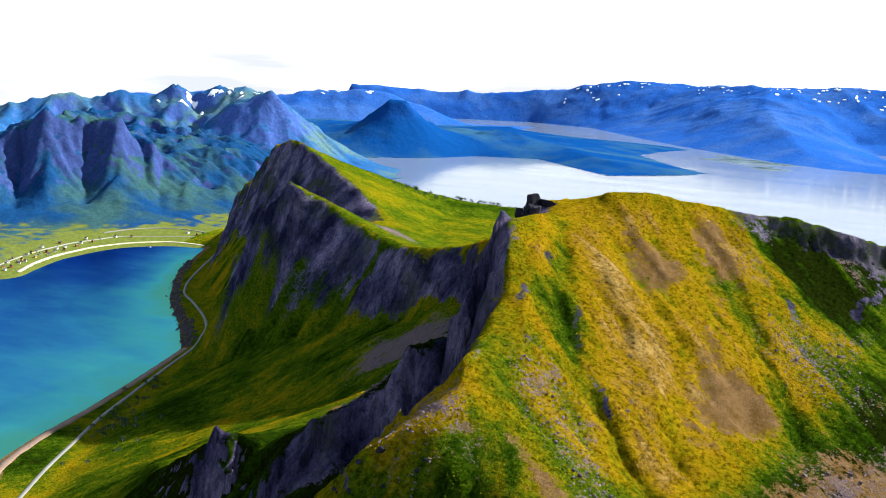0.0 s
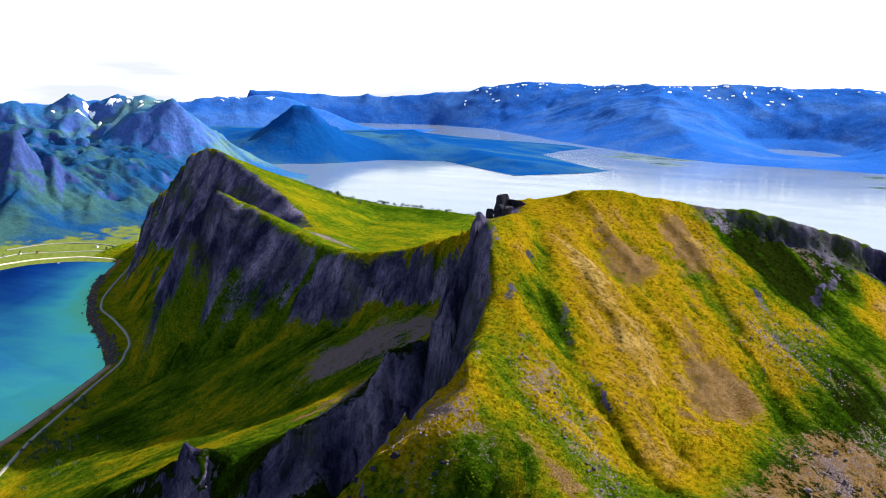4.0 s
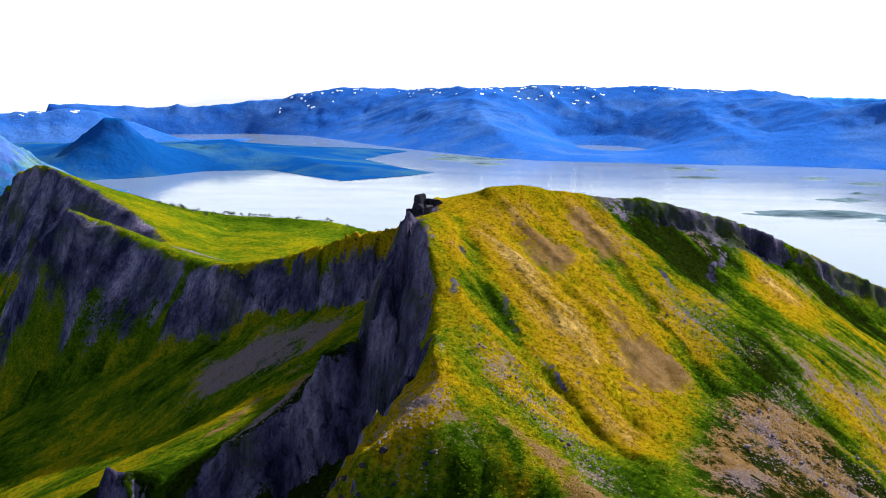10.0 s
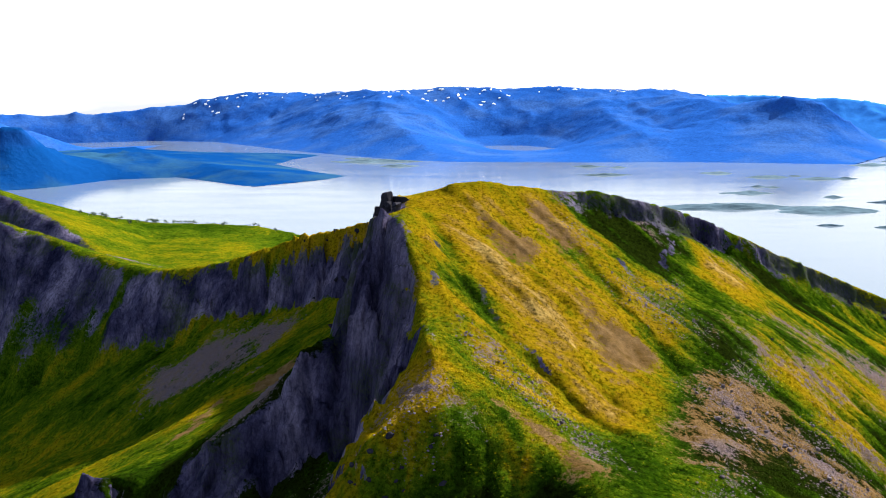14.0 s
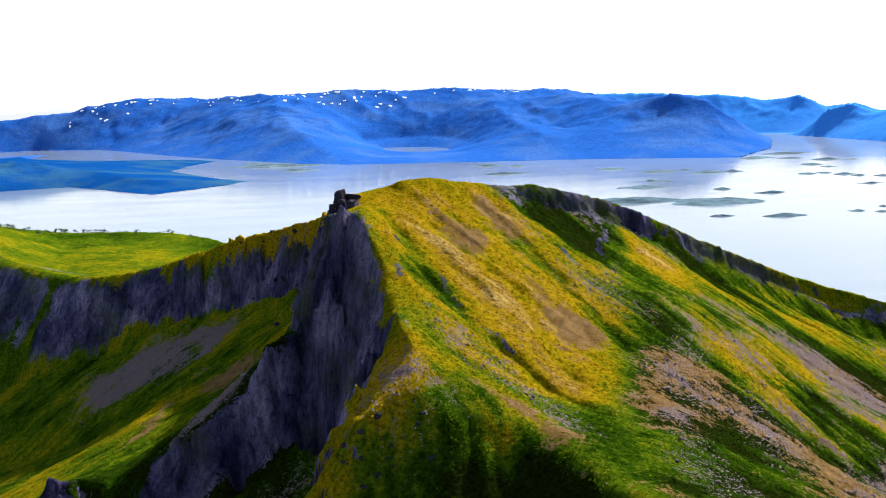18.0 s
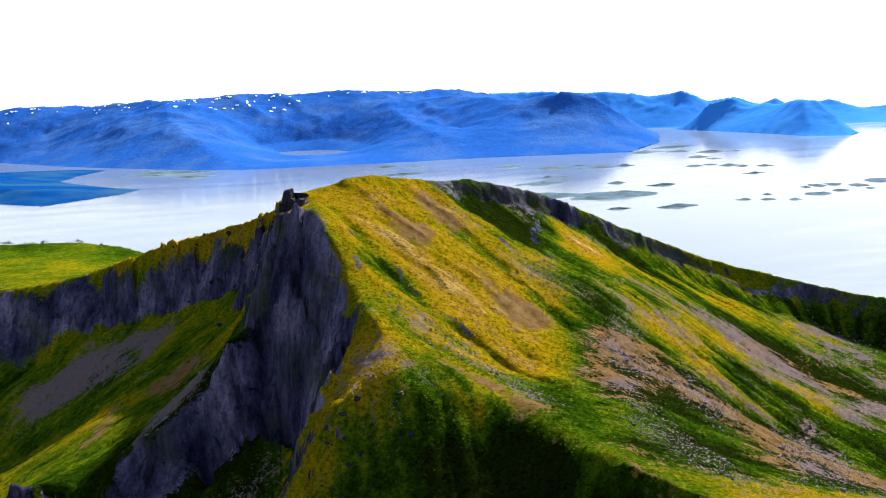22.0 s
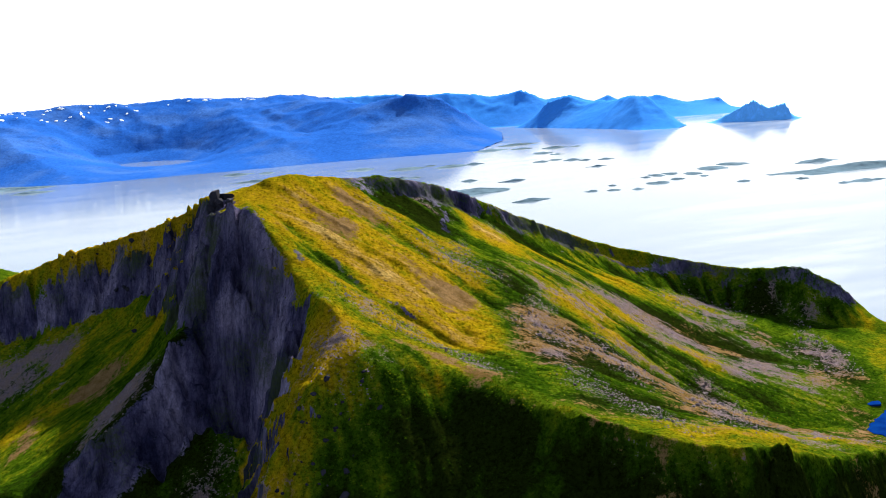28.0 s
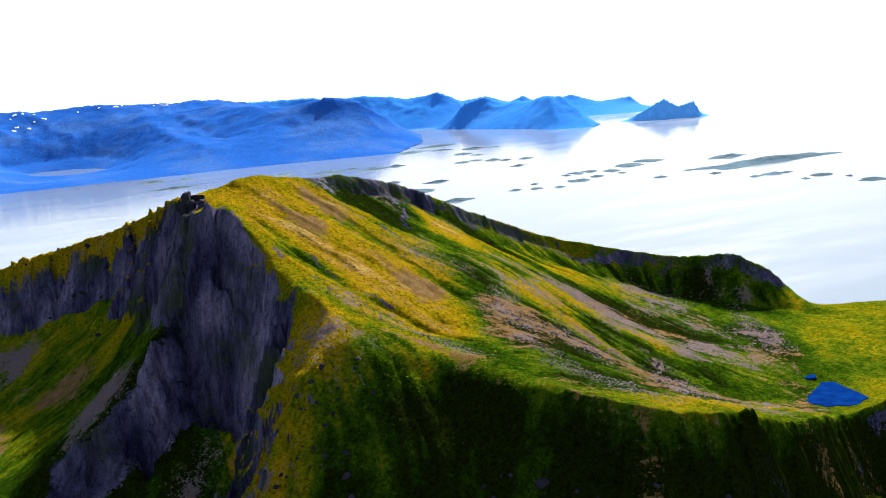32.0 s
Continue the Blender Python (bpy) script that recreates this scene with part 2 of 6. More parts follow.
def mountain_material():
    """Cover attribute: red bare rock, green loose scree, blue from dark green to golden grass, alpha bare earth."""
    m, nt, b = material("mountain_cover", 1.0, 0.0)
    at = nt.nodes.new("ShaderNodeVertexColor")
    at.layer_name = "cover"
    sep = nt.nodes.new("ShaderNodeSeparateColor")
    nt.links.new(at.outputs[0], sep.inputs[0])
    big, mid, fine = noise_node(nt, 0.03, 6), noise_node(nt, 0.20, 8, 0.72), noise_node(nt, 1.1, 7, 0.78)
    speck, tuft = noise_node(nt, 2.2, 5, 0.8), noise_node(nt, 0.6, 5, 0.7)

    def off(fac, amount):
        return maths(nt, "MULTIPLY", maths(nt, "SUBTRACT", fac, 0.5), amount)

    # grass: dark hollows and painted shade, lime flushes, gold, orange-brown sedge and straw
    tone = maths(nt, "ADD", maths(nt, "ADD", sep.outputs[2], off(mid, 0.60)), maths(nt, "ADD", off(big, 0.5), off(tuft, 0.38)), True)
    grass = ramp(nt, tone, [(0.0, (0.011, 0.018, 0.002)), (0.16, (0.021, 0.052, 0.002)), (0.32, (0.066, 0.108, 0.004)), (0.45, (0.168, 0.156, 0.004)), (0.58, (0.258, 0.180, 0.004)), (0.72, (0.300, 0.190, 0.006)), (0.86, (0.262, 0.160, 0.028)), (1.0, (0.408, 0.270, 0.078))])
    grass = mix(nt, 0.58, grass, ramp(nt, fine, [(0.38, (0.18, 0.20, 0.18)), (0.48, (0.95, 0.95, 0.95)), (0.64, (1.6, 1.56, 1.5))]), "MULTIPLY")
    # dark tufts, holes and small stones between the blades
    spot = noise_node(nt, 0.75, 6, 0.75)
    grass = mix(nt, 0.74, grass, ramp(nt, spot, [(0.42, (0.28, 0.30, 0.25)), (0.47, (0.95, 0.95, 0.95)), (0.58, (1.0, 1.0, 1.0)), (0.68, (1.55, 1.5, 1.45))]), "MULTIPLY")
    # rock: slate blue-grey with paler weathered faces, dark joints, rust and lichen
    face = noise_node(nt, 0.055, 5, 0.55, stretch=(1, 1, 0.4))
    streak = noise_node(nt, 0.55, 7, 0.7, stretch=(1, 1, 0.14))
    rock = ramp(nt, face, [(0.36, (0.018, 0.018, 0.046)), (0.50, (0.072, 0.065, 0.130)), (0.64, (0.190, 0.165, 0.260))])
    rock = mix(nt, 0.75, rock, ramp(nt, streak, [(0.36, (0.30, 0.30, 0.34)), (0.48, (0.9, 0.9, 0.9)), (0.64, (1.45, 1.42, 1.38))]), "MULTIPLY")
    joint = nt.nodes.new("ShaderNodeTexVoronoi")
    joint.feature = "DISTANCE_TO_EDGE"
    joint.inputs["Scale"].default_value = 0.42
    mp = nt.nodes.new("ShaderNodeMapping")
    mp.inputs["Scale"].default_value = (1, 1, 0.13)
    warp = nt.nodes.new("ShaderNodeTexNoise")
    warp.inputs["Scale"].default_value, warp.inputs["Detail"].default_value = 0.35, 5
    geo = nt.nodes.new("ShaderNodeNewGeometry")
    nt.links.new(geo.outputs["Position"], warp.inputs["Vector"])
    bent = nt.nodes.new("ShaderNodeVectorMath")
    bent.operation = "MULTIPLY_ADD"
    nt.links.new(warp.outputs["Color"], bent.inputs[0])
    bent.inputs[1].default_value = (3.0, 3.0, 3.0)
    nt.links.new(geo.outputs["Position"], bent.inputs[2])
    nt.links.new(bent.outputs[0], mp.inputs[0])
    nt.links.new(mp.outputs[0], joint.inputs["Vector"])
    rock = mix(nt, 0.42, rock, ramp(nt, joint.outputs["Distance"], [(0.0, (0.25, 0.25, 0.28)), (0.09, (1.0, 1.0, 1.0)), (0.5, (1.12, 1.1, 1.08))]), "MULTIPLY")
    rock = mix(nt, 0.45, rock, ramp(nt, fine, [(0.38, (0.4, 0.4, 0.42)), (0.62, (1.5, 1.5, 1.5))]), "MULTIPLY")
    rock = mix(nt, ramp(nt, maths(nt, "ADD", big, off(fine, 0.6)), [(0.53, (0, 0, 0)), (0.64, (0.75, 0.75, 0.75))]), rock, mix(nt, fine, (0.014, 0.028, 0.004), (0.050, 0.066, 0.010)))
    # scree and bare earth
    scree = ramp(nt, speck, [(0.36, (0.034, 0.025, 0.036)), (0.5, (0.130, 0.098, 0.124)), (0.64, (0.27, 0.205, 0.235))])
    scree = mix(nt, ramp(nt, mid, [(0.40, (0, 0, 0)), (0.62, (0.55, 0.55, 0.55))]), scree, (0.165, 0.115, 0.055))
    earth = mix(nt, 0.6, ramp(nt, mid, [(0.36, (0.125, 0.072, 0.020)), (0.64, (0.225, 0.140, 0.062))]), ramp(nt, speck, [(0.38, (0.5, 0.5, 0.5)), (0.62, (1.4, 1.4, 1.4))]), "MULTIPLY")

    def edge(value, grit):
        f = maths(nt, "ADD", value, maths(nt, "ADD", off(mid, 1.0), maths(nt, "ADD", off(tuft, 0.9), off(fine, grit))))
        return ramp(nt, f, [(0.44, (0, 0, 0)), (0.60, (1, 1, 1))])

    col = mix(nt, edge(at.outputs["Alpha"], 0.8), grass, earth)
    col = mix(nt, edge(sep.outputs[1], 1.3), col, scree)
    col = mix(nt, edge(sep.outputs[0], 1.0), col, rock)
    nt.links.new(col, b.inputs["Base Color"])
    bump(nt, b, maths(nt, "ADD", maths(nt, "MULTIPLY", mid, 1.2), maths(nt, "ADD", fine, maths(nt, "MULTIPLY", speck, 0.5))), 1.0, 1.1)
    return m


def far_material(name, low, high, rock, scale=1.0, relief=0.7, field=None):
    """Distant hills: moor below, bare rock on steep faces; the colours carry blue haze."""
    m, nt, b = material(name, 1.0, 0.0)
    geo = nt.nodes.new("ShaderNodeNewGeometry")
    sp, sn = nt.nodes.new("ShaderNodeSeparateXYZ"), nt.nodes.new("ShaderNodeSeparateXYZ")
    nt.links.new(geo.outputs["Position"], sp.inputs[0])
    nt.links.new(geo.outputs["Normal"], sn.inputs[0])
    big, mid, fine = noise_node(nt, 0.006 * scale, 6), noise_node(nt, 0.03 * scale, 7, 0.65), noise_node(nt, 0.12 * scale, 5, 0.7)
    col = mix(nt, ramp(nt, big, [(0.46, (0, 0, 0)), (0.62, (1, 1, 1))]), low, high)
    if field:  # hay meadows on the flat strip behind the beach
        flat = maths(nt, "ADD", maths(nt, "MULTIPLY", sp.outputs[2], 0.06), maths(nt, "MULTIPLY", maths(nt, "SUBTRACT", mid, 0.5), 1.2))
        col = mix(nt, ramp(nt, flat, [(0.40, (1, 1, 1)), (0.55, (0, 0, 0))]), col, field)
    steep = maths(nt, "ADD", maths(nt, "SUBTRACT", 1.0, sn.outputs[2]), maths(nt, "MULTIPLY", maths(nt, "SUBTRACT", mid, 0.5), 0.5))
    slab = noise_node(nt, 0.05 * scale, 6, 0.7, stretch=(1, 1, 0.18))
    rock = mix(nt, 0.85 if relief > 0.4 else 0.2, rock, ramp(nt, slab, [(0.36, (0.35, 0.35, 0.4)), (0.5, (0.9, 0.9, 0.9)), (0.62, (2.0, 1.95, 1.7))]), "MULTIPLY")
    col = mix(nt, ramp(nt, steep, [(0.24, (0, 0, 0)), (0.40, (1, 1, 1))]), col, rock)
    col = mix(nt, 0.6 if relief > 0.35 else 0.2, col, ramp(nt, fine, [(0.3, (0.55, 0.55, 0.55)), (0.7, (1.4, 1.4, 1.4))]), "MULTIPLY")
    nt.links.new(col, b.inputs["Base Color"])
    bump(nt, b, maths(nt, "ADD", mid, maths(nt, "MULTIPLY", fine, 0.2)), relief, 9.0 / scale)
    return m


def water_material():
    """Deep water, dark weed and pale sand shallows; the red of the cover attribute is how shallow it is."""
    m, nt, b = material("sea_water", 0.12, 0.5)
    b.inputs["IOR"].default_value = 2.2
    at = nt.nodes.new("ShaderNodeVertexColor")
    at.layer_name = "cover"
    sep = nt.nodes.new("ShaderNodeSeparateColor")
    nt.links.new(at.outputs[0], sep.inputs[0])
    wob = noise_node(nt, 0.009, 5, 0.6, stretch=(1, 1.8, 1))
    d = maths(nt, "ADD", sep.outputs[0], maths(nt, "MULTIPLY", maths(nt, "MULTIPLY", maths(nt, "SUBTRACT", wob, 0.5), 0.6), maths(nt, "GREATER_THAN", sep.outputs[0], 0.05)))
    col = ramp(nt, d, [(0.0, (0.16, 0.20, 0.25)), (0.05, (0.16, 0.20, 0.25)), (0.12, (0.006, 0.045, 0.30)), (0.32, (0.012, 0.095, 0.42)), (0.52, (0.030, 0.19, 0.48)), (0.70, (0.06, 0.36, 0.55)), (0.88, (0.10, 0.56, 0.52)), (1.0, (0.12, 0.52, 0.34))])
    nt.links.new(col, b.inputs["Base Color"])
    bump(nt, b, noise_node(nt, 0.5, 4, 0.6), 0.05, 0.3)
    lane = noise_node(nt, 0.004, 6, 0.65, stretch=(1, 3.5, 1))
    rr = nt.nodes.new("ShaderNodeMapRange")
    for n, v in ((1, 0.40), (2, 0.60), (3, 0.09), (4, 0.14)):
        rr.inputs[n].default_value = v
    nt.links.new(lane, rr.inputs[0])
    bay = nt.nodes.new("ShaderNodeMapRange")
    for n, v in ((1, 0.05), (2, 0.13), (3, 0.0), (4, 1.0)):
        bay.inputs[n].default_value = v
    nt.links.new(sep.outputs[0], bay.inputs[0])
    nt.links.new(maths(nt, "ADD", rr.outputs[0], maths(nt, "MULTIPLY", bay.outputs[0], 0.22)), b.inputs["Roughness"])
    # the sheltered bay lies glassy and clear over its sand
    sp = nt.nodes.new("ShaderNodeMapRange")
    for n, v in ((1, 0.05), (2, 0.13), (3, 0.5), (4, 0.06)):
        sp.inputs[n].default_value = v
    nt.links.new(sep.outputs[0], sp.inputs[0])
    nt.links.new(sp.outputs[0], b.inputs["Specular IOR Level"])
    sheen = nt.nodes.new("ShaderNodeBsdfGlossy")
    sheen.inputs["Roughness"].default_value = 0.3
    nt.links.new(col, sheen.inputs["Color"])
    both = nt.nodes.new("ShaderNodeMixShader")
    nt.links.new(bay.outputs[0], both.inputs[0])
    nt.links.new(b.outputs[0], both.inputs[1])
    nt.links.new(sheen.outputs[0], both.inputs[2])
    nt.links.new(both.outputs[0], nt.nodes["Material Output"].inputs["Surface"])
    return m


def plain(name, color, rough=0.7, grain=2.0, spread=0.35, spec=0.3):
    """A weathered single-colour surface with two scales of variation."""
    m, nt, b = material(name, rough, spec)
    n1, n2 = noise_node(nt, grain, 5, 0.65), noise_node(nt, grain * 0.17, 4)
    lo, hi = tuple(c * (1 - spread) for c in color), tuple(min(1, c * (1 + spread)) for c in color)
    col = mix(nt, 0.5, ramp(nt, n1, [(0.3, lo), (0.7, hi)]), ramp(nt, n2, [(0.3, lo), (0.7, hi)]))
    oi = nt.nodes.new("ShaderNodeObjectInfo")
    col = mix(nt, 0.35, col, ramp(nt, oi.outputs["Random"], [(0.0, (0.6, 0.6, 0.6)), (1.0, (1.5, 1.5, 1.5))]), "MULTIPLY")
    nt.links.new(col, b.inputs["Base Color"])
    bump(nt, b, n1, 0.5, 0.3 / grain)
    return m


M_MOUNT = mountain_material()
# Blue haze of the distance is mixed into these base colours.
M_JAG = far_material("hazed_crag_and_moor", (0.006, 0.040, 0.120), (0.024, 0.068, 0.075), (0.030, 0.052, 0.165), 1.6, 0.4, (0.100, 0.125, 0.026))
M_INNER = far_material("hazed_inner_fells", (0.018, 0.085, 0.230), (0.070, 0.140, 0.150), (0.046, 0.095, 0.300), 1.2, 0.36)
M_PENINSULA = far_material("hazed_wooded_peninsula", (0.003, 0.044, 0.180), (0.022, 0.080, 0.160), (0.006, 0.050, 0.21), 0.6, 0.3)
M_FAR = far_material("hazed_distant_fells", (0.016, 0.084, 0.34), (0.034, 0.104, 0.33), (0.015, 0.066, 0.31), 0.9, 0.38)
M_OUTER = far_material("hazed_outer_fells", (0.035, 0.190, 0.58), (0.050, 0.215, 0.60), (0.042, 0.205, 0.60), 0.5, 0.1)
# Cape colour raised paler still, to offset its own shade.
M_CAPE = far_material("hazed_sea_cape_rock", (0.10, 0.36, 0.80), (0.12, 0.38, 0.82), (0.11, 0.37, 0.84), 1.0, 0.1)
M_WATER = water_material()
M_ROCK = plain("lichened_rock", (0.018, 0.017, 0.024), 0.95, 0.8, 0.7, 0.05)
M_STONE = plain("scree_stone", (0.125, 0.100, 0.108), 0.95, 1.0, 0.7, 0.05)
# One grey-blue for all turf and rock of the islands.
M_ISLET = plain("skerry_grey_blue", (0.085, 0.130, 0.165), 0.95, 0.08, 0.5, 0.0)
M_ROAD = plain("worn_asphalt", (0.20, 0.20, 0.17), 0.85, 0.8, 0.2)
M_SAND = plain("pale_sand", (0.42, 0.38, 0.27), 0.9, 0.3, 0.2)
M_TIDE = plain("tide_rock", (0.030, 0.026, 0.028), 0.8, 0.4, 0.5)
M_SHINGLE = plain("shore_shingle", (0.16, 0.11, 0.08), 0.9, 0.5, 0.4)
M_LEAF = plain("birch_leaves", (0.022, 0.050, 0.012), 0.8, 1.5, 0.5)
M_BARK = plain("birch_bark", (0.22, 0.20, 0.18), 0.8, 4.0, 0.3)
M_PLANK = [plain("white_boards", (0.75, 0.74, 0.70), 0.6, 3, 0.08), plain("red_boards", (0.28, 0.04, 0.03), 0.7, 3, 0.2), plain("ochre_boards", (0.50, 0.30, 0.08), 0.7, 3, 0.2)]
M_ROOF = plain("slate_roof", (0.06, 0.06, 0.065), 0.6, 4, 0.3)
M_PANE = plain("dark_pane", (0.02, 0.025, 0.03), 0.15, 4, 0.1, 0.5)
M_BOAT = plain("white_hull", (0.8, 0.8, 0.78), 0.4, 4, 0.05)

# ---- the near massif: crest, edge, foot and shore lines in metres ----
CREST_SPIRE_TO_SADDLE = [(0, 2, 191), (0, 30, 188), (-3, 64, 181.5), (-10, 96, 174), (-20, 116, 169), (-32, 133, 164), (-55, 148, 157.5), (-80, 158, 148.5), (-106, 180, 140), (-126, 188, 133.5), (-145, 196, 129.5), (-165, 208, 127), (-190, 223, 128), (-218, 242, 133), (-256, 259, 142.5), (-272, 265, 146), (-283, 265, 151.5)]
CREST_FIRST_PEAK_DOWN = [(-283, 265, 151.5), (-290, 262, 147), (-298, 260, 138), (-309, 260, 126.5), (-328, 273, 109), (-352, 292, 84), (-371, 304, 58), (-391, 310, 32), (-408, 318, 5)]
CREST_DOME = [(0, 2, 191), (9, 10, 191), (20, 12, 195), (34, 22, 194), (51, 34, 190), (74, 43, 188.5), (95, 51, 183), (106, 57, 179.5), (114, 62, 176), (124, 66, 171), (140, 72, 164), (178, 82, 146), (212, 90, 133), (246, 85, 123), (276, 70, 116), (304, 53, 116), (322, 46, 105), (343, 40, 82), (380, 30, 79), (460, 20, 70), (620, 0, 40)]
CREST_SHOULDER = [(-6, 40, 176), (-9, 66, 169), (-15, 92, 161), (-24, 108, 155)]
CREST_SOUTH = [(9, 10, 191), (10, -8, 190), (9, -22, 190), (8, -37, 190), (12, -47, 182), (15, -56, 175), (18, -70, 170), (20, -88, 166.5), (24, -97, 161.5)]
RIM = [(24, -97, 161.5), (31, -98, 158), (39, -101, 154), (47, -110, 149.5), (58, -126, 145), (62, -136, 143.7), (69, -149, 142), (77, -165, 141), (88, -172, 138), (101, -177, 135), (139, -159, 120), (170, -141, 109), (205, -115, 92), (235, -96, 81.5), (270, -93, 80), (330, -95, 79), (460, -120, 70), (620, -150, 50)]
PILLAR_TOP = [(-5, 8, 181), (-4, -4, 185), (-2, -16, 187), (3, -28, 189), (5, -38, 189), (9, -49, 178), (11, -57, 170), (13, -70, 163), (12, -84, 158), (8, -96, 153)]
PILLAR_MID = [(-9, -38, 157), (-3, -45, 158), (2, -50, 159), (8, -61, 153)]
PILLAR_FOOT = [(-26, 70, 132), (-21, 40, 139), (-19, 21, 143), (-18, 2, 146), (-17, -16, 149), (-15, -29, 148), (-13, -37, 143), (-9, -44, 128), (-6, -50, 121), (-3, -58, 119), (-1, -70, 122), (0, -80, 128), (-2, -92, 134)]
FIRST_BUTTRESS = [(-283, 265, 151.5), (-272, 251, 133), (-261, 238, 116), (-248, 221, 94), (-238, 207, 76), (-231, 195, 64)]
BENCH_HOLLOW = [(-30, 30, 128), (-40, 14, 122), (-52, -4, 116), (-66, -8, 108), (-90, 4, 98)]
SPUR_WEST = [(24, -97, 161.5), (22, -104, 158.5), (18, -109, 155.5), (11, -114, 151.5), (-2, -118, 138.5), (-15, -137, 112), (-30, -165, 80), (-50, -210, 40), (-70, -250, 8)]
GULLY = [(-4, -60, 118), (-9, -70, 108), (-24, -84, 90), (-56, -118, 56), (-98, -155, 22), (-130, -190, 4)]
BENCH_BACK = [(-24, 78, 134), (-36, 92, 125.5), (-50, 108, 122), (-70, 124, 115), (-100, 136, 107), (-126, 152, 97), (-163, 166, 82), (-200, 174, 69), (-232, 186, 58), (-280, 205, 38), (-340, 235, 8)]
BENCH_EDGE = [(-17, -24, 149), (-24, -35, 148.5), (-29, -40, 138), (-36, -43, 129), (-47, -45, 125), (-57, -40, 116), (-74, -34, 107), (-91, -40, 107), (-112, -34, 92), (-160, 0, 62), (-200, 40, 42)]
BENCH_MID = [(-22, 30, 136), (-39, 47, 120.5), (-56, 51, 107), (-76, 56, 102), (-91, 50, 95), (-125, 81, 75), (-160, 102, 61), (-200, 120, 46), (-282, 115, 19)]
BENCH_FOOT = [(-6, -54, 117), (-17, -48, 119), (-28, -54, 111), (-38, -60, 105), (-50, -65, 102), (-66, -56, 92), (-84, -50, 90), (-98, -56, 78), (-122, -62, 58), (-170, -30, 36), (-230, 10, 16)]
SADDLE_CLIFF_FOOT = [(-20, 94, 143), (-34, 114, 134), (-47, 127, 129), (-64, 135, 121.5), (-84, 145, 116), (-105, 151, 111.5), (-118, 160, 107), (-140, 170, 94), (-174, 179, 82), (-204, 187, 71), (-232, 196, 63), (-262, 212, 62), (-296, 234, 62)]
BOWL_RIB = [(20, 12, 195), (42, -10, 176), (61, -30, 164), (71, -46, 150), (84, -43, 147), (97, -55, 143), (132, -50, 128), (150, -50, 110), (164, -58, 102), (200, -66, 88), (226, -74, 82)]
BOWL_GULLY = [(34, -92, 157.5), (49, -94, 149.5), (60, -86, 146), (70, -79, 143.5), (80, -84, 140), (96, -100, 138), (120, -112, 124), (160, -98, 107), (200, -88, 89), (226, -78, 82)]
CRAG_FOOT = [(58, 22, 182), (86, 24, 170), (112, 34, 160), (128, 44, 155), (150, 58, 145), (180, 66, 131), (212, 72, 118), (259, 64, 98), (290, 40, 92), (330, 20, 82)]
SPUR_TAN = [(108, 30, 162), (100, 4, 156), (120, -8, 149), (140, 1, 142), (160, 4, 128), (180, 10, 114), (215, 15, 98), (240, 5, 90), (262, -30, 85)]
TARN_RIM = [(226, -76, 80.9), (233, -66, 80.9), (252, -55, 80.9), (264, -60, 80.9), (260, -78, 80.9), (254, -91, 80.9), (236, -90, 80.9), (226, -76, 80.9)]
SOUTH_FOOT = [(-130, -200, 3), (-70, -262, 4), (0, -310, 3), (90, -320, 3), (180, -270, 3), (250, -196, 3), (330, -188, 3), (460, -215, 3), (620, -260, 3)]
RIM_LIP = [(28, -112, 152.5), (37, -117, 144.5), (46, -127, 136), (55, -141, 131), (62, -153, 128), (70, -168, 122), (80, -181, 117), (104, -188, 108), (145, -169, 92), (176, -151, 81), (211, -125, 63), (238, -107, 53), (272, -104, 51), (330, -106, 50), (460, -132, 43)]
CRAG_BASE = [(58, 30, 186), (76, 37.5, 181), (95, 45.5, 176), (108, 52, 170), (116, 57, 166), (126, 61, 161), (142, 67.5, 156), (180, 77.5, 139), (212, 85.5, 126), (245.5, 80.5, 116), (273, 66, 109), (300.5, 49, 108)]
FAR_WATER = [(-716, 955, -9), (-300, 955, -9), (0, 955, -9), (300, 955, -9), (636, 955, -9), (636, 600, -9), (636, 330, -9), (300, 620, -9), (0, 850, -9)]
WEST_WATER = [(-716, 560, -9), (-716, 100, -9), (-716, -436, -9), (-300, -436, -9), (200, -436, -9), (636, -436, -9)]
SHORE_BAY = [(-230, -90, 1.2), (-290, 0, 1.2), (-320, 45, 1.2), (-338, 63, 1.2), (-352, 105, 1.2), (-362, 150, 1.2), (-382, 217, 1.2), (-406, 290, 1.2), (-453, 339, 1.2), (-531, 410, 1.2), (-605, 502, 1.2), (-658, 595, 1.2), (-677, 632, 1.2)]
SHORE_TERRACE = [(-250, 0, 5), (-288, 60, 5), (-318, 120, 5), (-345, 190, 5), (-376, 260, 5), (-396, 305, 5), (-436, 360, 5), (-520, 436, 5), (-582, 520, 5), (-640, 610, 5), (-670, 680, 5)]
PEAK_B_EAST = [(-461, 500, 157), (-445, 488, 158), (-418, 467, 155), (-364, 428, 144), (-312, 392, 132), (-283, 376, 120), (-262, 366, 111)]
PEAK_B_FOOT = [(-520, 490, 60), (-440, 420, 70), (-380, 370, 78), (-320, 330, 92), (-290, 340, 100)]
PEAK_B_WEST = [(-461, 500, 157), (-500, 524, 140), (-528, 541, 117), (-598, 590, 80), (-660, 645, 30), (-690, 690, 5)]
PEAK_B_NORTH = [(-461, 500, 157), (-430, 545, 135), (-387, 580, 118), (-352, 606, 103), (-300, 590, 99), (-254, 576, 102), (-193, 557, 102), (-150, 540, 97), (-60, 480, 70)]
MEADOW = [(-147, 226, 123), (-170, 280, 112), (-200, 330, 106), (-230, 380, 104), (-260, 440, 104), (-270, 500, 100)]
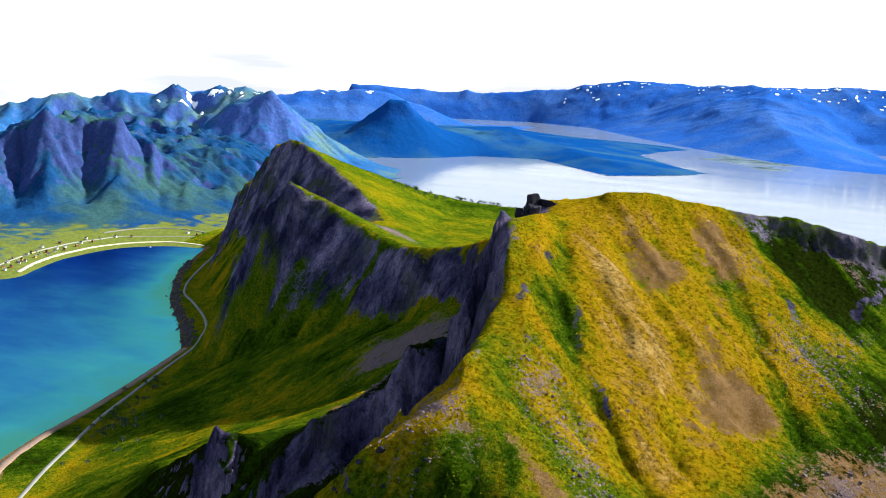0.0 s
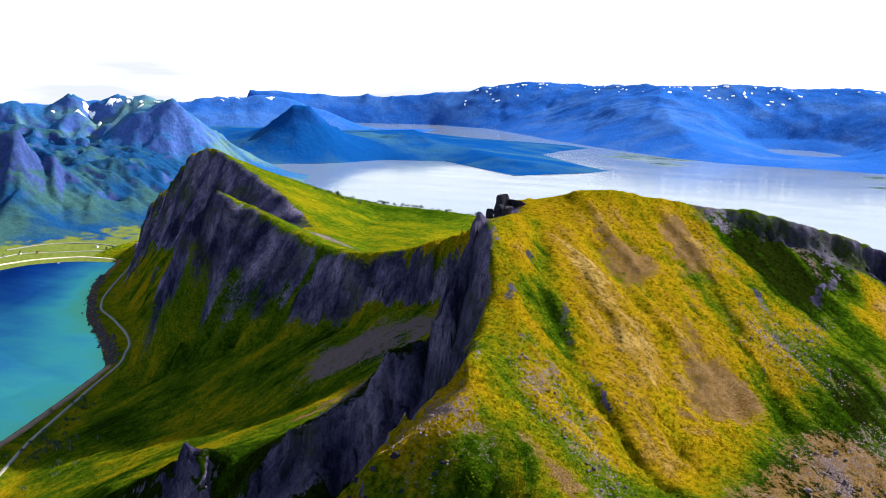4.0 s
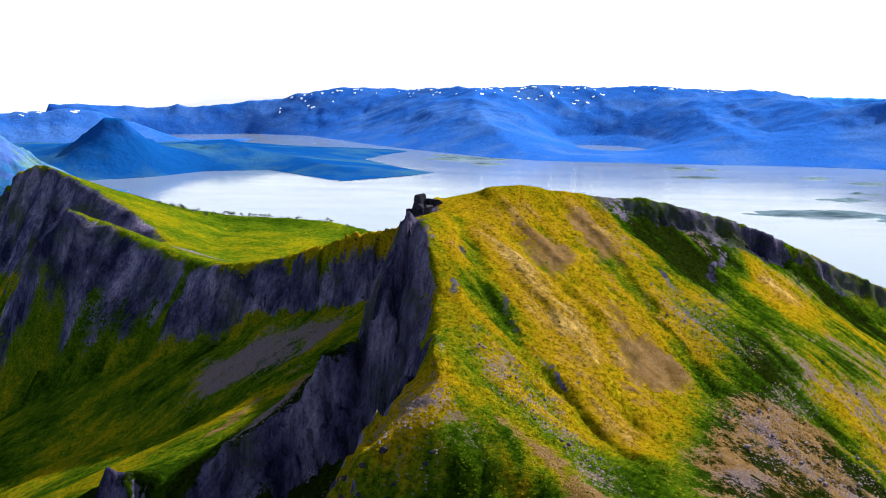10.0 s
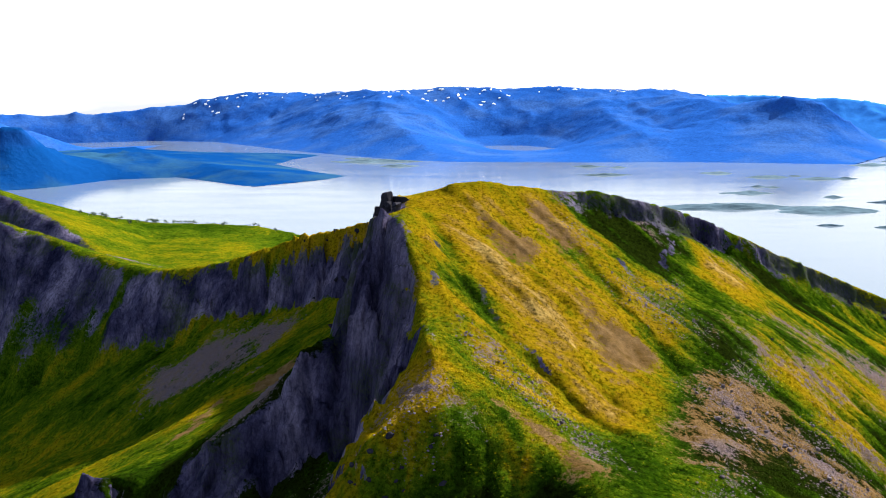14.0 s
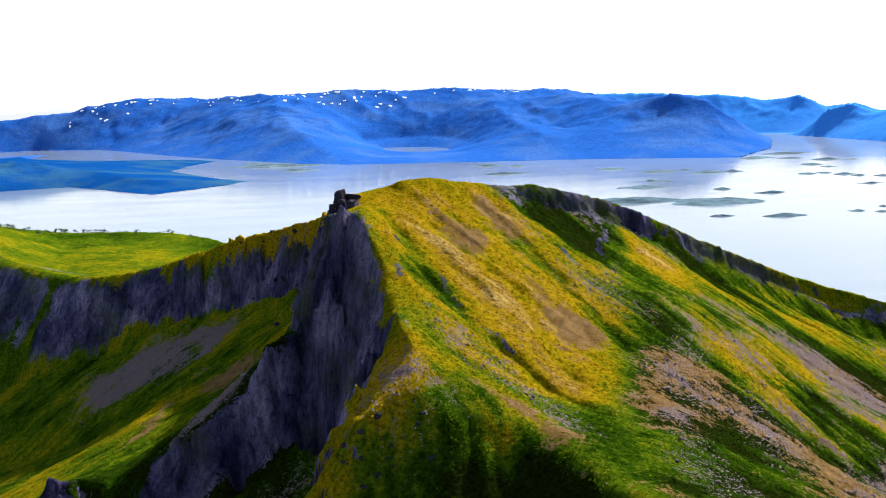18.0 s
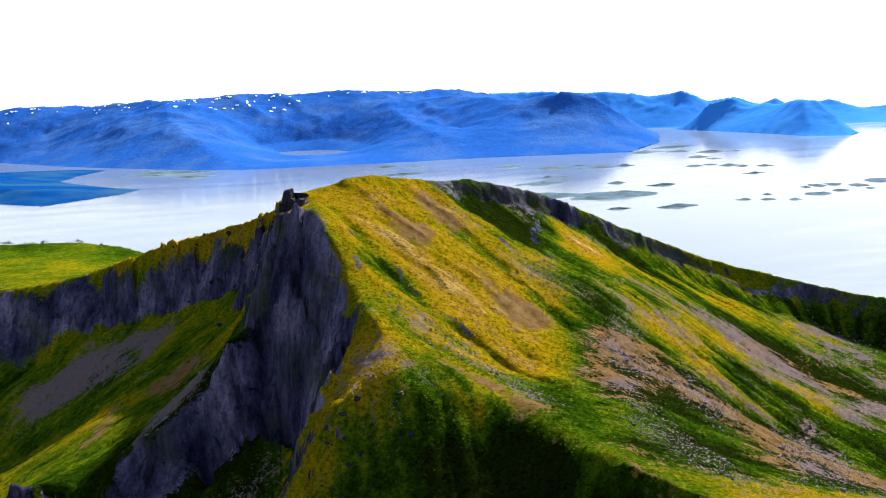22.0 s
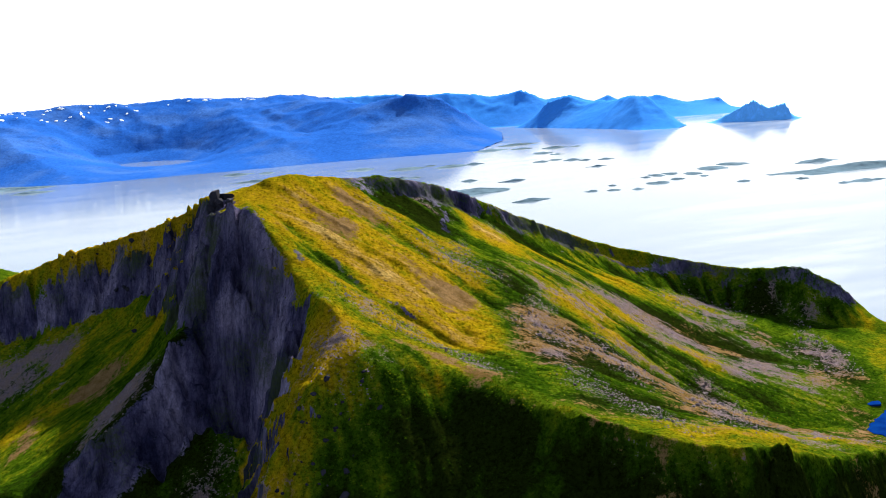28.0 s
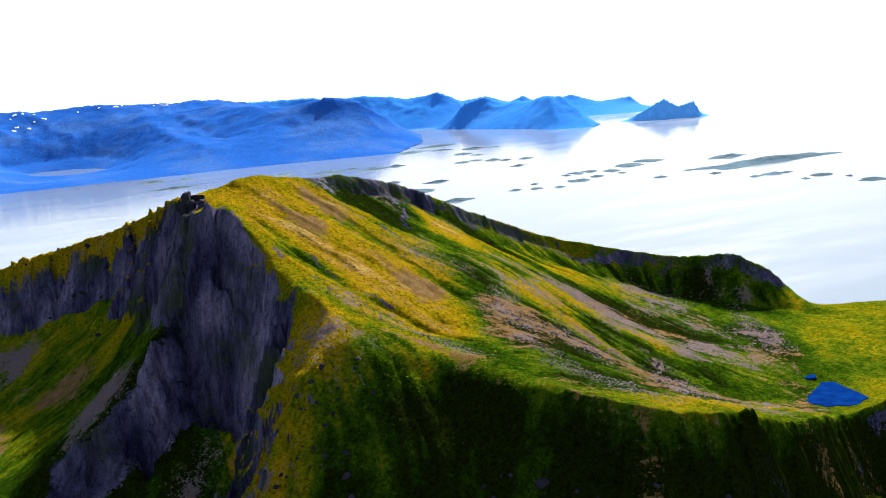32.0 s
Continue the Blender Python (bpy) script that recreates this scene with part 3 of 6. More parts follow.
MEADOW_EAST = [(-60, 230, 132), (-90, 330, 106), (-120, 420, 104)]
NORTH_FLANK = [(-110, 400, 90), (-40, 300, 95), (40, 200, 95), (110, 150, 95), (180, 170, 70), (260, 150, 60), (330, 120, 45), (420, 110, 35), (620, 90, 20)]
NORTH_SHORE = [(-690, 900, 1), (-560, 850, 1), (-420, 820, 1), (-250, 780, 1), (-80, 600, 1), (60, 400, 1), (160, 310, 1), (280, 270, 1), (420, 220, 1), (620, 180, 1)]
NEAR_LINES = [CREST_SPIRE_TO_SADDLE, CREST_FIRST_PEAK_DOWN, CREST_DOME, CREST_SHOULDER, CREST_SOUTH, RIM, PILLAR_TOP, PILLAR_MID, PILLAR_FOOT, SPUR_WEST, GULLY, FIRST_BUTTRESS, BENCH_HOLLOW, BENCH_BACK, BENCH_EDGE, BENCH_MID, BENCH_FOOT, SADDLE_CLIFF_FOOT, BOWL_RIB, BOWL_GULLY, CRAG_FOOT, SPUR_TAN, TARN_RIM, SOUTH_FOOT, SHORE_BAY, SHORE_TERRACE, PEAK_B_EAST, PEAK_B_FOOT, PEAK_B_WEST, PEAK_B_NORTH, MEADOW, MEADOW_EAST, RIM_LIP, CRAG_BASE, FAR_WATER, WEST_WATER, NORTH_FLANK, NORTH_SHORE]


def beyond(line, dx, dy, z):
    return [(x + dx, y + dy, z) for x, y, _ in line]


NEAR_LINES += [beyond(SHORE_BAY, -14, -6, -4), beyond(SHORE_BAY, -60, -20, -9), beyond(NORTH_SHORE, 12, 16, -5), beyond(NORTH_SHORE, 40, 60, -9), beyond(SOUTH_FOOT, 0, -16, -5), beyond(SOUTH_FOOT, -20, -80, -9)]
def near_line(line, x, y):
    """Distance from each (x, y) to a plan line."""
    best = np.full(np.shape(x), 1e9)
    for (ax, ay, *_), (bx, by, *_) in zip(line[:-1], line[1:]):
        dx, dy = bx - ax, by - ay
        t = np.clip(((x - ax) * dx + (y - ay) * dy) / (dx * dx + dy * dy), 0, 1)
        best = np.minimum(best, np.hypot(x - ax - t * dx, y - ay - t * dy))
    return best


def within(area, x, y, soft=5.0):
    """1 well inside a plan outline, 0.5 on its edge, 0 outside."""
    px, py = np.array(area, float).T
    pad = soft * 1.2
    out = np.zeros(np.shape(x))
    box = (x > px.min() - pad) & (x < px.max() + pad) & (y > py.min() - pad) & (y < py.max() + pad)
    u, v = x[box], y[box]
    inside = np.zeros(u.shape, bool)
    for ax, ay, bx, by in zip(px, py, np.roll(px, -1), np.roll(py, -1)):
        inside ^= ((ay > v) != (by > v)) & (u < (bx - ax) * (v - ay) / (by - ay + 1e-9) + ax)
    d = near_line(list(area) + [area[0]], u, v)
    out[box] = np.clip(0.5 + np.where(inside, d, -d) / (2 * soft), 0, 1)
    return out


NX0, NY0, NX1, NY1, NSTEP = -720, -440, 640, 960, 2.0


def soften(u, rounds):
    """Rounds the creases of the bowl, away from its crests."""
    gx, gy = np.meshgrid(NX0 + NSTEP * np.arange(u.shape[0]), NY0 + NSTEP * np.arange(u.shape[1]), indexing="ij")
    w = within([(14, -2), (60, 18), (104, 22), (180, 60), (240, 60), (290, 10), (262, -50), (200, -90), (140, -134), (104, -158), (70, -145), (34, -106), (22, -70)], gx, gy, 7)
    for _ in range(rounds):
        p = np.pad(u, 1, mode="edge")
        u = u * (1 - w) + w * (0.5 * u + (p[:-2, 1:-1] + p[2:, 1:-1] + p[1:-1, :-2] + p[1:-1, 2:]) / 8)
    return u


NEAR_BASE = soften(drape(NEAR_LINES, NX0, NY0, NX1, NY1, NSTEP), 26)


def spaced(lo, a, b, hi, fine, coarse):
    """Grid lines: fine from a to b, coarsening outside."""
    out = [np.arange(a, b, fine)]
    for start, stop, sign in ((a, lo, -1), (b, hi, 1)):
        p, s, side = start, fine, []
        while sign * (stop - p) > 0:
            s = min(s * 1.035, coarse)
            p += sign * s
            side.append(p)
        out.append(np.array(side))
    return np.sort(np.concatenate(out))


TARN = [(229, -77), (233, -69), (241, -66), (252, -58), (260, -60), (258, -74), (256, -87), (244, -90), (233, -85)]
FACE = [(4, 6), (20, 12), (55, 32), (82, 8), (104, -14), (96, -60), (70, -92), (30, -104), (14, -60), (10, -20)]


CARVED = [  # runnels and ribs of the face: plan line, half width, depth
    ([(14, -14), (22, -35), (28, -46), (39, -66), (46, -71), (55, -81), (71, -94)], 2.6, 1.3),
    ([(30, -10), (44, -24), (56, -35), (60, -49), (68, -77)], 2.8, 0.9),
    ([(22, -12), (35, -27), (47, -42), (54, -51), (60, -66)], 2.2, -0.8),
    ([(8, -14), (14, -32), (19, -48), (25, -66)], 2.0, -0.8),
    ([(62, 2), (76, -18), (88, -40), (92, -60)], 2.6, 0.8),
]


SOUTH_SLOPE = [(x - 1, y - 2) for x, y, _ in RIM[:15]] + [(640, -150), (640, -430), (-60, -430), (-20, -140)]


def near_height(x, y):
    z = bilinear(NEAR_BASE, NX0, NY0, NSTEP, x, y)
    e = 3.0
    gx = (bilinear(NEAR_BASE, NX0, NY0, NSTEP, x + e, y) - bilinear(NEAR_BASE, NX0, NY0, NSTEP, x - e, y)) / (2 * e)
    gy = (bilinear(NEAR_BASE, NX0, NY0, NSTEP, x, y + e) - bilinear(NEAR_BASE, NX0, NY0, NSTEP, x, y - e)) / (2 * e)
    steep = np.hypot(gx, gy)
    land = np.clip((z - 3) / 12, 0, 1)
    crag = np.clip((steep - 0.85) / 0.9, 0, 1.5) * (1 - 0.75 * within(SOUTH_SLOPE, x, y, 4) * (x > 10)) * (1 - 0.5 * ((x > 48) & (y > 15)))
    rough = fbm(x, y, 45, 5, 0) * 1.8 + (ridged(x, y, 18, 4, 1) - 0.45) * (0.9 + 1.6 * crag) + fbm(x, y, 6, 5, 2, 0.6) * (0.45 + 0.8 * crag)
    # ribs and runnels straight down the golden face, and down the shaded south slope
    face = within(FACE, x, y, 9)
    rough = rough + face * ((ridged((0.62 * x + 0.78 * y) + 6.0 * fbm(x, y, 26, 4, 4), 0.22 * (0.78 * x - 0.62 * y), 13, 5, 3) - 0.45) * 1.15)
    south = np.clip((-95 - y - 0.35 * np.abs(x - 40)) / 40, 0, 1) * np.clip((x + 60) / 30, 0, 1)
    rough = rough + south * (ridged(0.9 * x - 0.35 * y, 0.3 * (0.35 * x + 0.9 * y), 26, 5, 5) - 0.5) * 3.0
    # jointed blocks and buttresses on the steep rock
    wx, wy = x + 2.0 * fbm(x, y, 9, 3, 2), y + 2.0 * fbm(x, y, 9, 3, 3)
    for size, lift, groove, k in ((17.0, 10.0, 2.5, 0), (7.5, 6.0, 1.8, 2), (3.4, 1.6, 0.7, 4)):
        level, joint = cells(wx, wy, size, k)
        rough = rough + np.clip(crag, 0, 1.2) * ((level - 0.5) * lift - joint * groove)
    z = z + land * rough
    for line, wide, deep in CARVED:
        z = z - deep * np.exp(-((near_line(line, x + 2.5 * fbm(x, y, 16, 3, 1), y + 2.5 * fbm(x, y, 16, 3, 5)) / wide) ** 2))
    pool = within(TARN, x, y, 5)
    z = z * (1 - pool) + 80.2 * pool
    # ledges across the steepest rock
    z = z + np.clip(crag - 0.25, 0, 1) * 0.9 * np.sin(z * 0.95 + 5 * fbm(x, y, 30, 3, 3)) * land
    return z, steep


xs = spaced(NX0 + 4, -110, 240, NX1 - 4, 0.75, 4.5)
ys = spaced(NY0 + 4, -185, 105, NY1 - 4, 0.75, 4.5)
GX, GY = np.meshgrid(xs, ys, indexing="ij")
GZ, STEEP = near_height(GX, GY)


def fall_streaks(size, k, reach=10, step=3.0):
    """Noise smeared down the fall line, about 0 with a spread of 1."""
    total = 0.0
    sx, sy = np.gradient(blur(NEAR_BASE, 6))
    g = np.hypot(sx, sy) + 0.02
    sx, sy = sx / g, sy / g
    for sign in (1, -1):
        px, py = GX.copy(), GY.copy()
        for n in range(reach):
            if n or sign > 0:
                total = total + 2 * vnoise(px / size, py / size, k) - 1
            px, py = px + sign * step * bilinear(sx, NX0, NY0, NSTEP, px, py), py + sign * step * bilinear(sy, NX0, NY0, NSTEP, px, py)
    return (total - total.mean()) / total.std()


BROAD, THIN, FINE = fall_streaks(15, 1, 12, 3.0), fall_streaks(4.2, 4, 12, 1.6), fall_streaks(1.7, 2, 8, 1.0)
edges = np.min([near_line(line, GX, GY) for line in (CREST_DOME, CREST_SPIRE_TO_SADDLE, CREST_SOUTH, RIM, CREST_FIRST_PEAK_DOWN, PEAK_B_EAST, PILLAR_TOP, SPUR_WEST)], 0)
slant = np.where((GX < -20) & (GY < 215) & (STEEP < 1.0), 0.45, 1.0) * np.clip((edges - 1.5) / 9, 0.06, 1) * np.clip((GZ - 6) / 12, 0, 1) * np.clip((STEEP - 0.15) / 0.5, 0, 1) * (within(TARN, GX, GY, 14) < 0.05)
GZ = GZ + slant * (0.46 * BROAD + 0.27 * THIN + 0.14 * FINE) * np.clip(0.75 + 1.1 * fbm(GX, GY, 50, 3, 2), 0.15, 1.6)
# gullies where rain and meltwater gather
DRAIN = np.clip(np.log(runoff(GZ, xs, ys) / 25.0), 0, 7)
GULLIES = blur(DRAIN, 2)
GZ = GZ - np.clip((GZ - 6) / 12, 0, 1) * np.clip(STEEP / 0.5, 0.2, 1.6) * (0.27 * GULLIES + 0.20 * blur(DRAIN, 14)) * (within(TARN, GX, GY, 12) < 0.05)
DZX, DZY = np.gradient(GZ, xs, ys)
SLOPE = np.hypot(DZX, DZY)

# ---- ground cover of the massif ----
EARTH = [  # bare brown soil
    [(26, -3), (32, 8), (39, 4), (43, 2), (49, 3), (53, -7), (50, -17), (44, -23), (35, -18)],
    [(44, 19), (51, 25), (63, 12), (65, 3), (58, -10), (53, -1), (48, 9)],
    [(59, -8), (64, -5), (66, -22), (67, -36), (63, -40), (62, -23)],
    [(63, -40), (69, -33), (77, -30), (83, -37), (84, -45), (76, -54), (70, -57), (66, -52)],
    [(67, -60), (73, -57), (75, -63), (70, -71)],
    [(38, -97), (41, -95), (52, -104), (64, -122), (55, -124), (46, -110)],
    [(-88, 7), (-85, 48), (-79, 62), (-75, 46), (-77, 17)],
    [(-67, 62), (-54, 65), (-42, 59), (-41, 34), (-50, 16), (-59, 31)],
]
SCREE = [  # loose grey stones
    [(28, -75), (32, -70), (38, -75), (46, -80), (52, -89), (59, -97), (63, -110), (57, -113), (50, -100), (42, -94), (34, -86)],
    [(74, -2), (81, 0), (90, 0), (100, 14), (96, -6), (105, -16), (99, -25), (91, -26), (84, -22), (77, -16)],
    [(59, 23), (67, 19), (71, 11), (65, 6), (60, 14)],
    [(91, -50), (105, -42), (115, -52), (125, -59), (115, -71), (104, -74), (94, -69)],
    [(107, -33), (117, -23), (123, -26), (116, -38), (108, -41)],
    [(121, -55), (136, -37), (139, -52), (137, -77), (118, -99), (115, -86), (116, -72)],
    [(157, -55), (179, -43), (184, -66), (160, -110), (130, -140), (122, -136), (132, -106)],
    [(219, 58), (245, 69), (264, 61), (254, 26), (240, 28), (223, 32)],
    [(288, 39), (281, -5), (269, -27), (256, -22), (258, 2)],
    [(92, -97), (100, -112), (102, -134), (102, -152), (94, -160), (89, -143), (83, -121)],
    [(-114, 142), (-103, 144), (-85, 133), (-64, 129), (-62, 117), (-69, 98), (-82, 92), (-102, 101), (-124, 104), (-136, 113), (-145, 151), (-126, 140)],
    [(-26, -66), (-17, -56), (-9, -56), (-11, -66), (-20, -78), (-34, -90)],
    [(17, -99), (26, -101), (25, -116), (18, -118), (12, -112)],
    [(150, -124), (178, -118), (205, -104), (222, -92), (196, -98), (160, -118)],
    [(-57, -36), (-46, 1), (-36, 2), (-30, -32), (-39, -40), (-50, -42)],
    [(-290, 345), (-262, 340), (-216, 300), (-170, 240), (-186, 246), (-214, 264), (-270, 320)],
]
STRAW = [  # dry pale grass on the spur and the flats
    [(110, 46), (124, 48), (132, 29), (151, 22), (192, 23), (170, -9), (132, -25), (115, -29), (115, -11), (110, 23)],
    [(121, -24), (147, -6), (154, -21), (148, -44), (126, -71), (122, -47)],
    [(77, -101), (91, -102), (90, -125), (75, -128)],
    [(155, 2), (184, 11), (193, -26), (194, -54), (186, -60), (180, -33), (162, -23)],
    [(47, -108), (59, -131), (68, -147), (96, -166), (150, -138), (206, -104), (200, -98), (146, -128), (98, -156), (66, -138)],
]
LUSH = [  # wet green ground; the last area darkens a runnel
    [(83, -76), (101, -76), (111, -95), (115, -116), (106, -149), (101, -137), (93, -116), (81, -101)],
    [(61, -134), (76, -136), (90, -146), (86, -154), (71, -150), (60, -143)],
    [(213, 66), (215, 20), (207, -28), (212, -44), (242, -6), (231, 23), (216, 44)],
    [(66, 20), (85, 35), (112, 54), (105, 25), (82, 2), (72, 8)],
    [(75, -58), (85, -52), (91, -68), (100, -79), (89, -92), (80, -77)],
    [(51, -92), (61, -91), (74, -104), (65, -111), (57, -101)],
    [(27, -38), (32, -40), (40, -61), (51, -76), (60, -87), (56, -88), (44, -77), (34, -66)],
]
HEATH_AND_SHADE = [  # crowberry heath under the crags, and crag shade put into the tone
    [(130, 62), (178, 78), (246, 80), (290, 62), (322, 40), (300, 14), (270, 30), (246, 62), (190, 62), (150, 54)],
    [(60, -2), (76, 24), (98, 39), (106, 38), (94, 13), (76, 2)],
    [(54, 32), (74, 44), (96, 52), (120, 64), (128, 58), (108, 44), (90, 32), (66, 22)],
]
LIME_AND_SUNLIT = [  # lime grass, and sunlit ground brightened into the tone
    [(-46, 28), (-42, 53), (-36, 92), (-31, 76), (-34, 40), (-40, 26)],
    [(-38, 94), (-36, 76), (-46, 60), (-62, 52), (-68, 60), (-58, 74), (-46, 90)],
    [(19, -67), (22, -61), (28, -72), (34, -82), (32, -91), (26, -88)],
    [(337, 28), (380, 10), (360, -60), (269, -50), (290, -10)],
]
CLIFF = [  # bare rock walls
    [(-4, 10), (3, -20), (9, -38), (13, -46), (16, -62), (13, -76), (8, -90), (-1, -90), (-2, -62), (-14, -46), (-17, -30), (-18, 10), (-15, 40), (-6, 30)],
    [(-22, 108), (-36, 132), (-58, 147), (-82, 157), (-108, 180), (-146, 196), (-192, 223), (-256, 259), (-284, 266), (-312, 262), (-300, 240), (-262, 216), (-204, 191), (-140, 173), (-105, 155), (-64, 139), (-38, 118)],
    [(-13, -20), (-24, -33), (-47, -43), (-60, -38), (-64, -50), (-50, -61), (-38, -56), (-28, -50), (-16, -45), (-8, -48), (-6, -42)],
    [(-87, -37), (-94, -37), (-93, -50), (-88, -50)],
    [(52, 37), (74, 45), (96, 53), (116, 65), (130, 70), (124, 58), (108, 50), (94, 43), (76, 35), (58, 28)],
    [(128, 70), (140, 74), (178, 84), (246, 87), (304, 54), (330, 44), (322, 36), (262, 74), (200, 79), (146, 66)],
    [(-480, 510), (-445, 490), (-418, 470), (-364, 431), (-312, 394), (-262, 366), (-290, 344), (-380, 372), (-440, 420), (-520, 490), (-540, 540)],
]


RIBS = [  # rock breaking through the golden face
    [(14, -28), (19, -37), (23, -42)],
    [(19, -52), (22, -60), (27, -67), (30, -67)],
    [(32, -40), (35, -54), (41, -62), (50, -75)],
    [(48, -50), (53, -59), (55, -70)],
    [(13, -79), (20, -77), (24, -88)],
    [(33, -102), (38, -110), (40, -117)],
    [(76, 13), (79, -2), (86, -9)],
    [(100, 44), (97, 22), (101, 5)],
]


def cover():
    """Rock, scree, tone of the grass and bare earth at every ground point."""
    x = GX + 4.5 * fbm(GX, GY, 14, 5, 1, 0.6)
    y = GY + 4.5 * fbm(GX, GY, 14, 5, 4, 0.6)
    wave, patch, dots = fbm(GX, GY, 40, 4, 3), fbm(GX, GY, 16, 5, 5, 0.65), fbm(GX, GY, 7, 4, 2, 0.65)
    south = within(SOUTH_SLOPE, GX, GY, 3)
    # bare rock: the walls, and small outcrops along the ribs
    rock = np.clip((0.6 * STEEP + 0.4 * SLOPE - 1.55) / 0.6, 0, 1)
    for area in CLIFF:
        rock = np.maximum(rock, within(area, x, y, 3.5) * np.clip(0.55 + 0.3 * SLOPE, 0, 1))
    rock = rock - np.clip(-0.45 - 0.35 * BROAD - 0.6 * wave, 0, 0.8) * (SLOPE < 2.2)
    # turf hangs over the crest between the spire and the saddle
    rock = rock * (1 - np.clip(1.5 - near_line(CREST_SPIRE_TO_SADDLE[1:9], x, y) / 4.5, 0, 1) * np.clip((GY - 12) / 14, 0, 1) * 0.9)
    # turf clothes the lower half of the western walls
    wall = np.clip((-60 - GX) / 40, 0, 1) * (GY > 90) * (GY < 330)
    rock = rock - wall * np.clip(0.05 + 0.85 * np.clip((122 - GZ) / 60, 0, 1) - 0.30 * BROAD - 0.5 * patch, 0, 0.95)
    rock = np.where((GX > 128) & (GY > 20), rock * 0.75, rock)
    bits = np.clip(-0.36 + 0.95 * fbm(GX, GY, 9, 4, 3, 0.6) + 0.12 * THIN + 0.12 * BROAD, 0, 0.75)
    rock = np.maximum(rock, bits * np.clip((STEEP - 0.5) / 0.3, 0, 1) * (GZ > 30))
    for line in RIBS:
        rock = np.maximum(rock, np.clip(1.2 - near_line(line, x, y) / 1.7, 0, 0.62) * np.clip(0.75 + 1.6 * dots, 0, 1))
    rock = np.maximum(rock, np.clip(1.7 - np.hypot(GX + 1, GY + 3) / 6, 0, 1))
    rock = rock * (1 - south * np.clip(0.92 - 0.9 * np.clip(patch, 0, 1), 0.35, 1.0) * (GX > 14))
    rock = rock * (1 - 0.6 * np.clip(1.4 - near_line(RIM[2:14], x, y) / 8, 0, 1))
    rock = np.where((GX > 48) & (GY > 15), np.minimum(rock, np.where(GX < 80, 0.5, 0.66)), rock)
    # loose stones and soil
    scree, earth = np.zeros_like(GZ), np.zeros_like(GZ)
    patchy = np.clip(0.72 + 0.5 * patch + 0.10 * BROAD + 0.08 * FINE, 0, 1)
    for area in SCREE:
        scree = np.maximum(scree, within(area, x, y, 9) * np.clip(0.60 + 0.75 * patch + 0.5 * dots + 0.06 * BROAD + 0.22 * (GX < -20) - 0.14 * (GX > 85) - 0.14 * ((GX > 85) & (GX < 145)), 0.1, 0.95))
    for area in EARTH:
        earth = np.maximum(earth, within(area, x, y, 7) * np.clip(patchy + 0.10, 0, 1))
    bowl = within([(92, -20), (108, 20), (150, 30), (250, 40), (284, 0), (262, -60), (228, -92), (170, -136), (104, -168), (62, -146), (70, -100), (84, -70)], x, y, 12)
    scree = np.maximum(scree, bowl * np.clip(0.26 + 0.6 * wave + 0.35 * patch + 0.12 * BROAD + 0.10 * FINE, 0, 0.8))
    earth = np.maximum(earth, bowl * np.clip(0.35 + 0.7 * fbm(GX, GY, 34, 4, 5) + 0.10 * BROAD + 0.06 * FINE, 0, 0.68))
    rim = np.clip(1 - near_line(RIM[1:13], x, y) / 7, 0, 1)
    earth = np.maximum(earth, rim * np.clip(0.5 + 0.8 * dots, 0, 1) * 0.75)
    crags = np.clip(1.2 - near_line(CRAG_BASE, x, y) / 24, 0, 1) * np.clip(near_line(CREST_DOME, x, y) / 4, 0, 1) * (GX > 58) * (GY < 90)
    scree = np.maximum(scree, crags * np.clip(0.15 + 0.8 * fbm(GX, GY, 22, 4, 1) + 0.12 * THIN, 0, 0.8))
    scree = np.maximum(scree, within([(-140, 120), (-60, 130), (-30, 60), (-30, -30), (-60, -36), (-100, 20), (-150, 90)], x, y, 8) * np.clip(-0.05 + 0.8 * patch + 0.12 * BROAD, 0, 0.6))
    # tone of the grass: 0 dark green, 0.4 lime, 0.7 gold, 1 straw
    tone = 0.36 + 0.10 * fbm(GX, GY, 60, 3, 2) + 0.06 * patch
    face = within(FACE, x, y, 8)
    tone = tone + 0.30 * face - 0.05 * face * np.clip(1 - near_line([(12, -36), (18, -70), (30, -100)], x - 6, y) / 20, 0, 1) * 4
    tone = tone + 0.14 * np.clip(1 - near_line(CREST_SPIRE_TO_SADDLE[:7], x, y) / 24, 0, 1)
    tone = tone + bowl * (-0.22 + 0.24 * fbm(GX, GY, 55, 4, 1) + 0.05 * BROAD)
    for area in STRAW:
        tone = tone + 0.30 * within(area, x, y, 7)
    for area in LUSH:
        tone = tone - 0.13 * within(area, x, y, 8)
    for area in HEATH_AND_SHADE:
        tone = tone - 0.26 * within(area, x, y, 7)
    lime = np.zeros_like(GZ)
    for area in LIME_AND_SUNLIT:
        lime = np.maximum(lime, within(area, x, y, 4))
    meadow = (GY > 222) & (GX > -430) & (GZ > 40)
    tone = tone + (0.09 * BROAD + 0.09 * THIN + 0.10 * FINE) * np.clip(slant * 1.3, 0, 1) * np.where((GY > 215) & (GX > -430), 0.25, 1) - 0.03 * (GULLIES - 1.2) * np.clip(STEEP / 0.4, 0, 1)
    for line, wide, deep in CARVED:
        tone = tone - 0.18 * max(deep, -0.6) * np.exp(-((near_line(line, x, y) / (1.3 * wide)) ** 2))
    # south slope: its shade put into the grass tone, with drier streaks down it
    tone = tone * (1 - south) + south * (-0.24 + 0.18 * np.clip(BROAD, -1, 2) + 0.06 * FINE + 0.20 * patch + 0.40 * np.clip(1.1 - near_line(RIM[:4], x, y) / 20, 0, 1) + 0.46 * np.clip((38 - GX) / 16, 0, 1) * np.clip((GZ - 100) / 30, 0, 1))
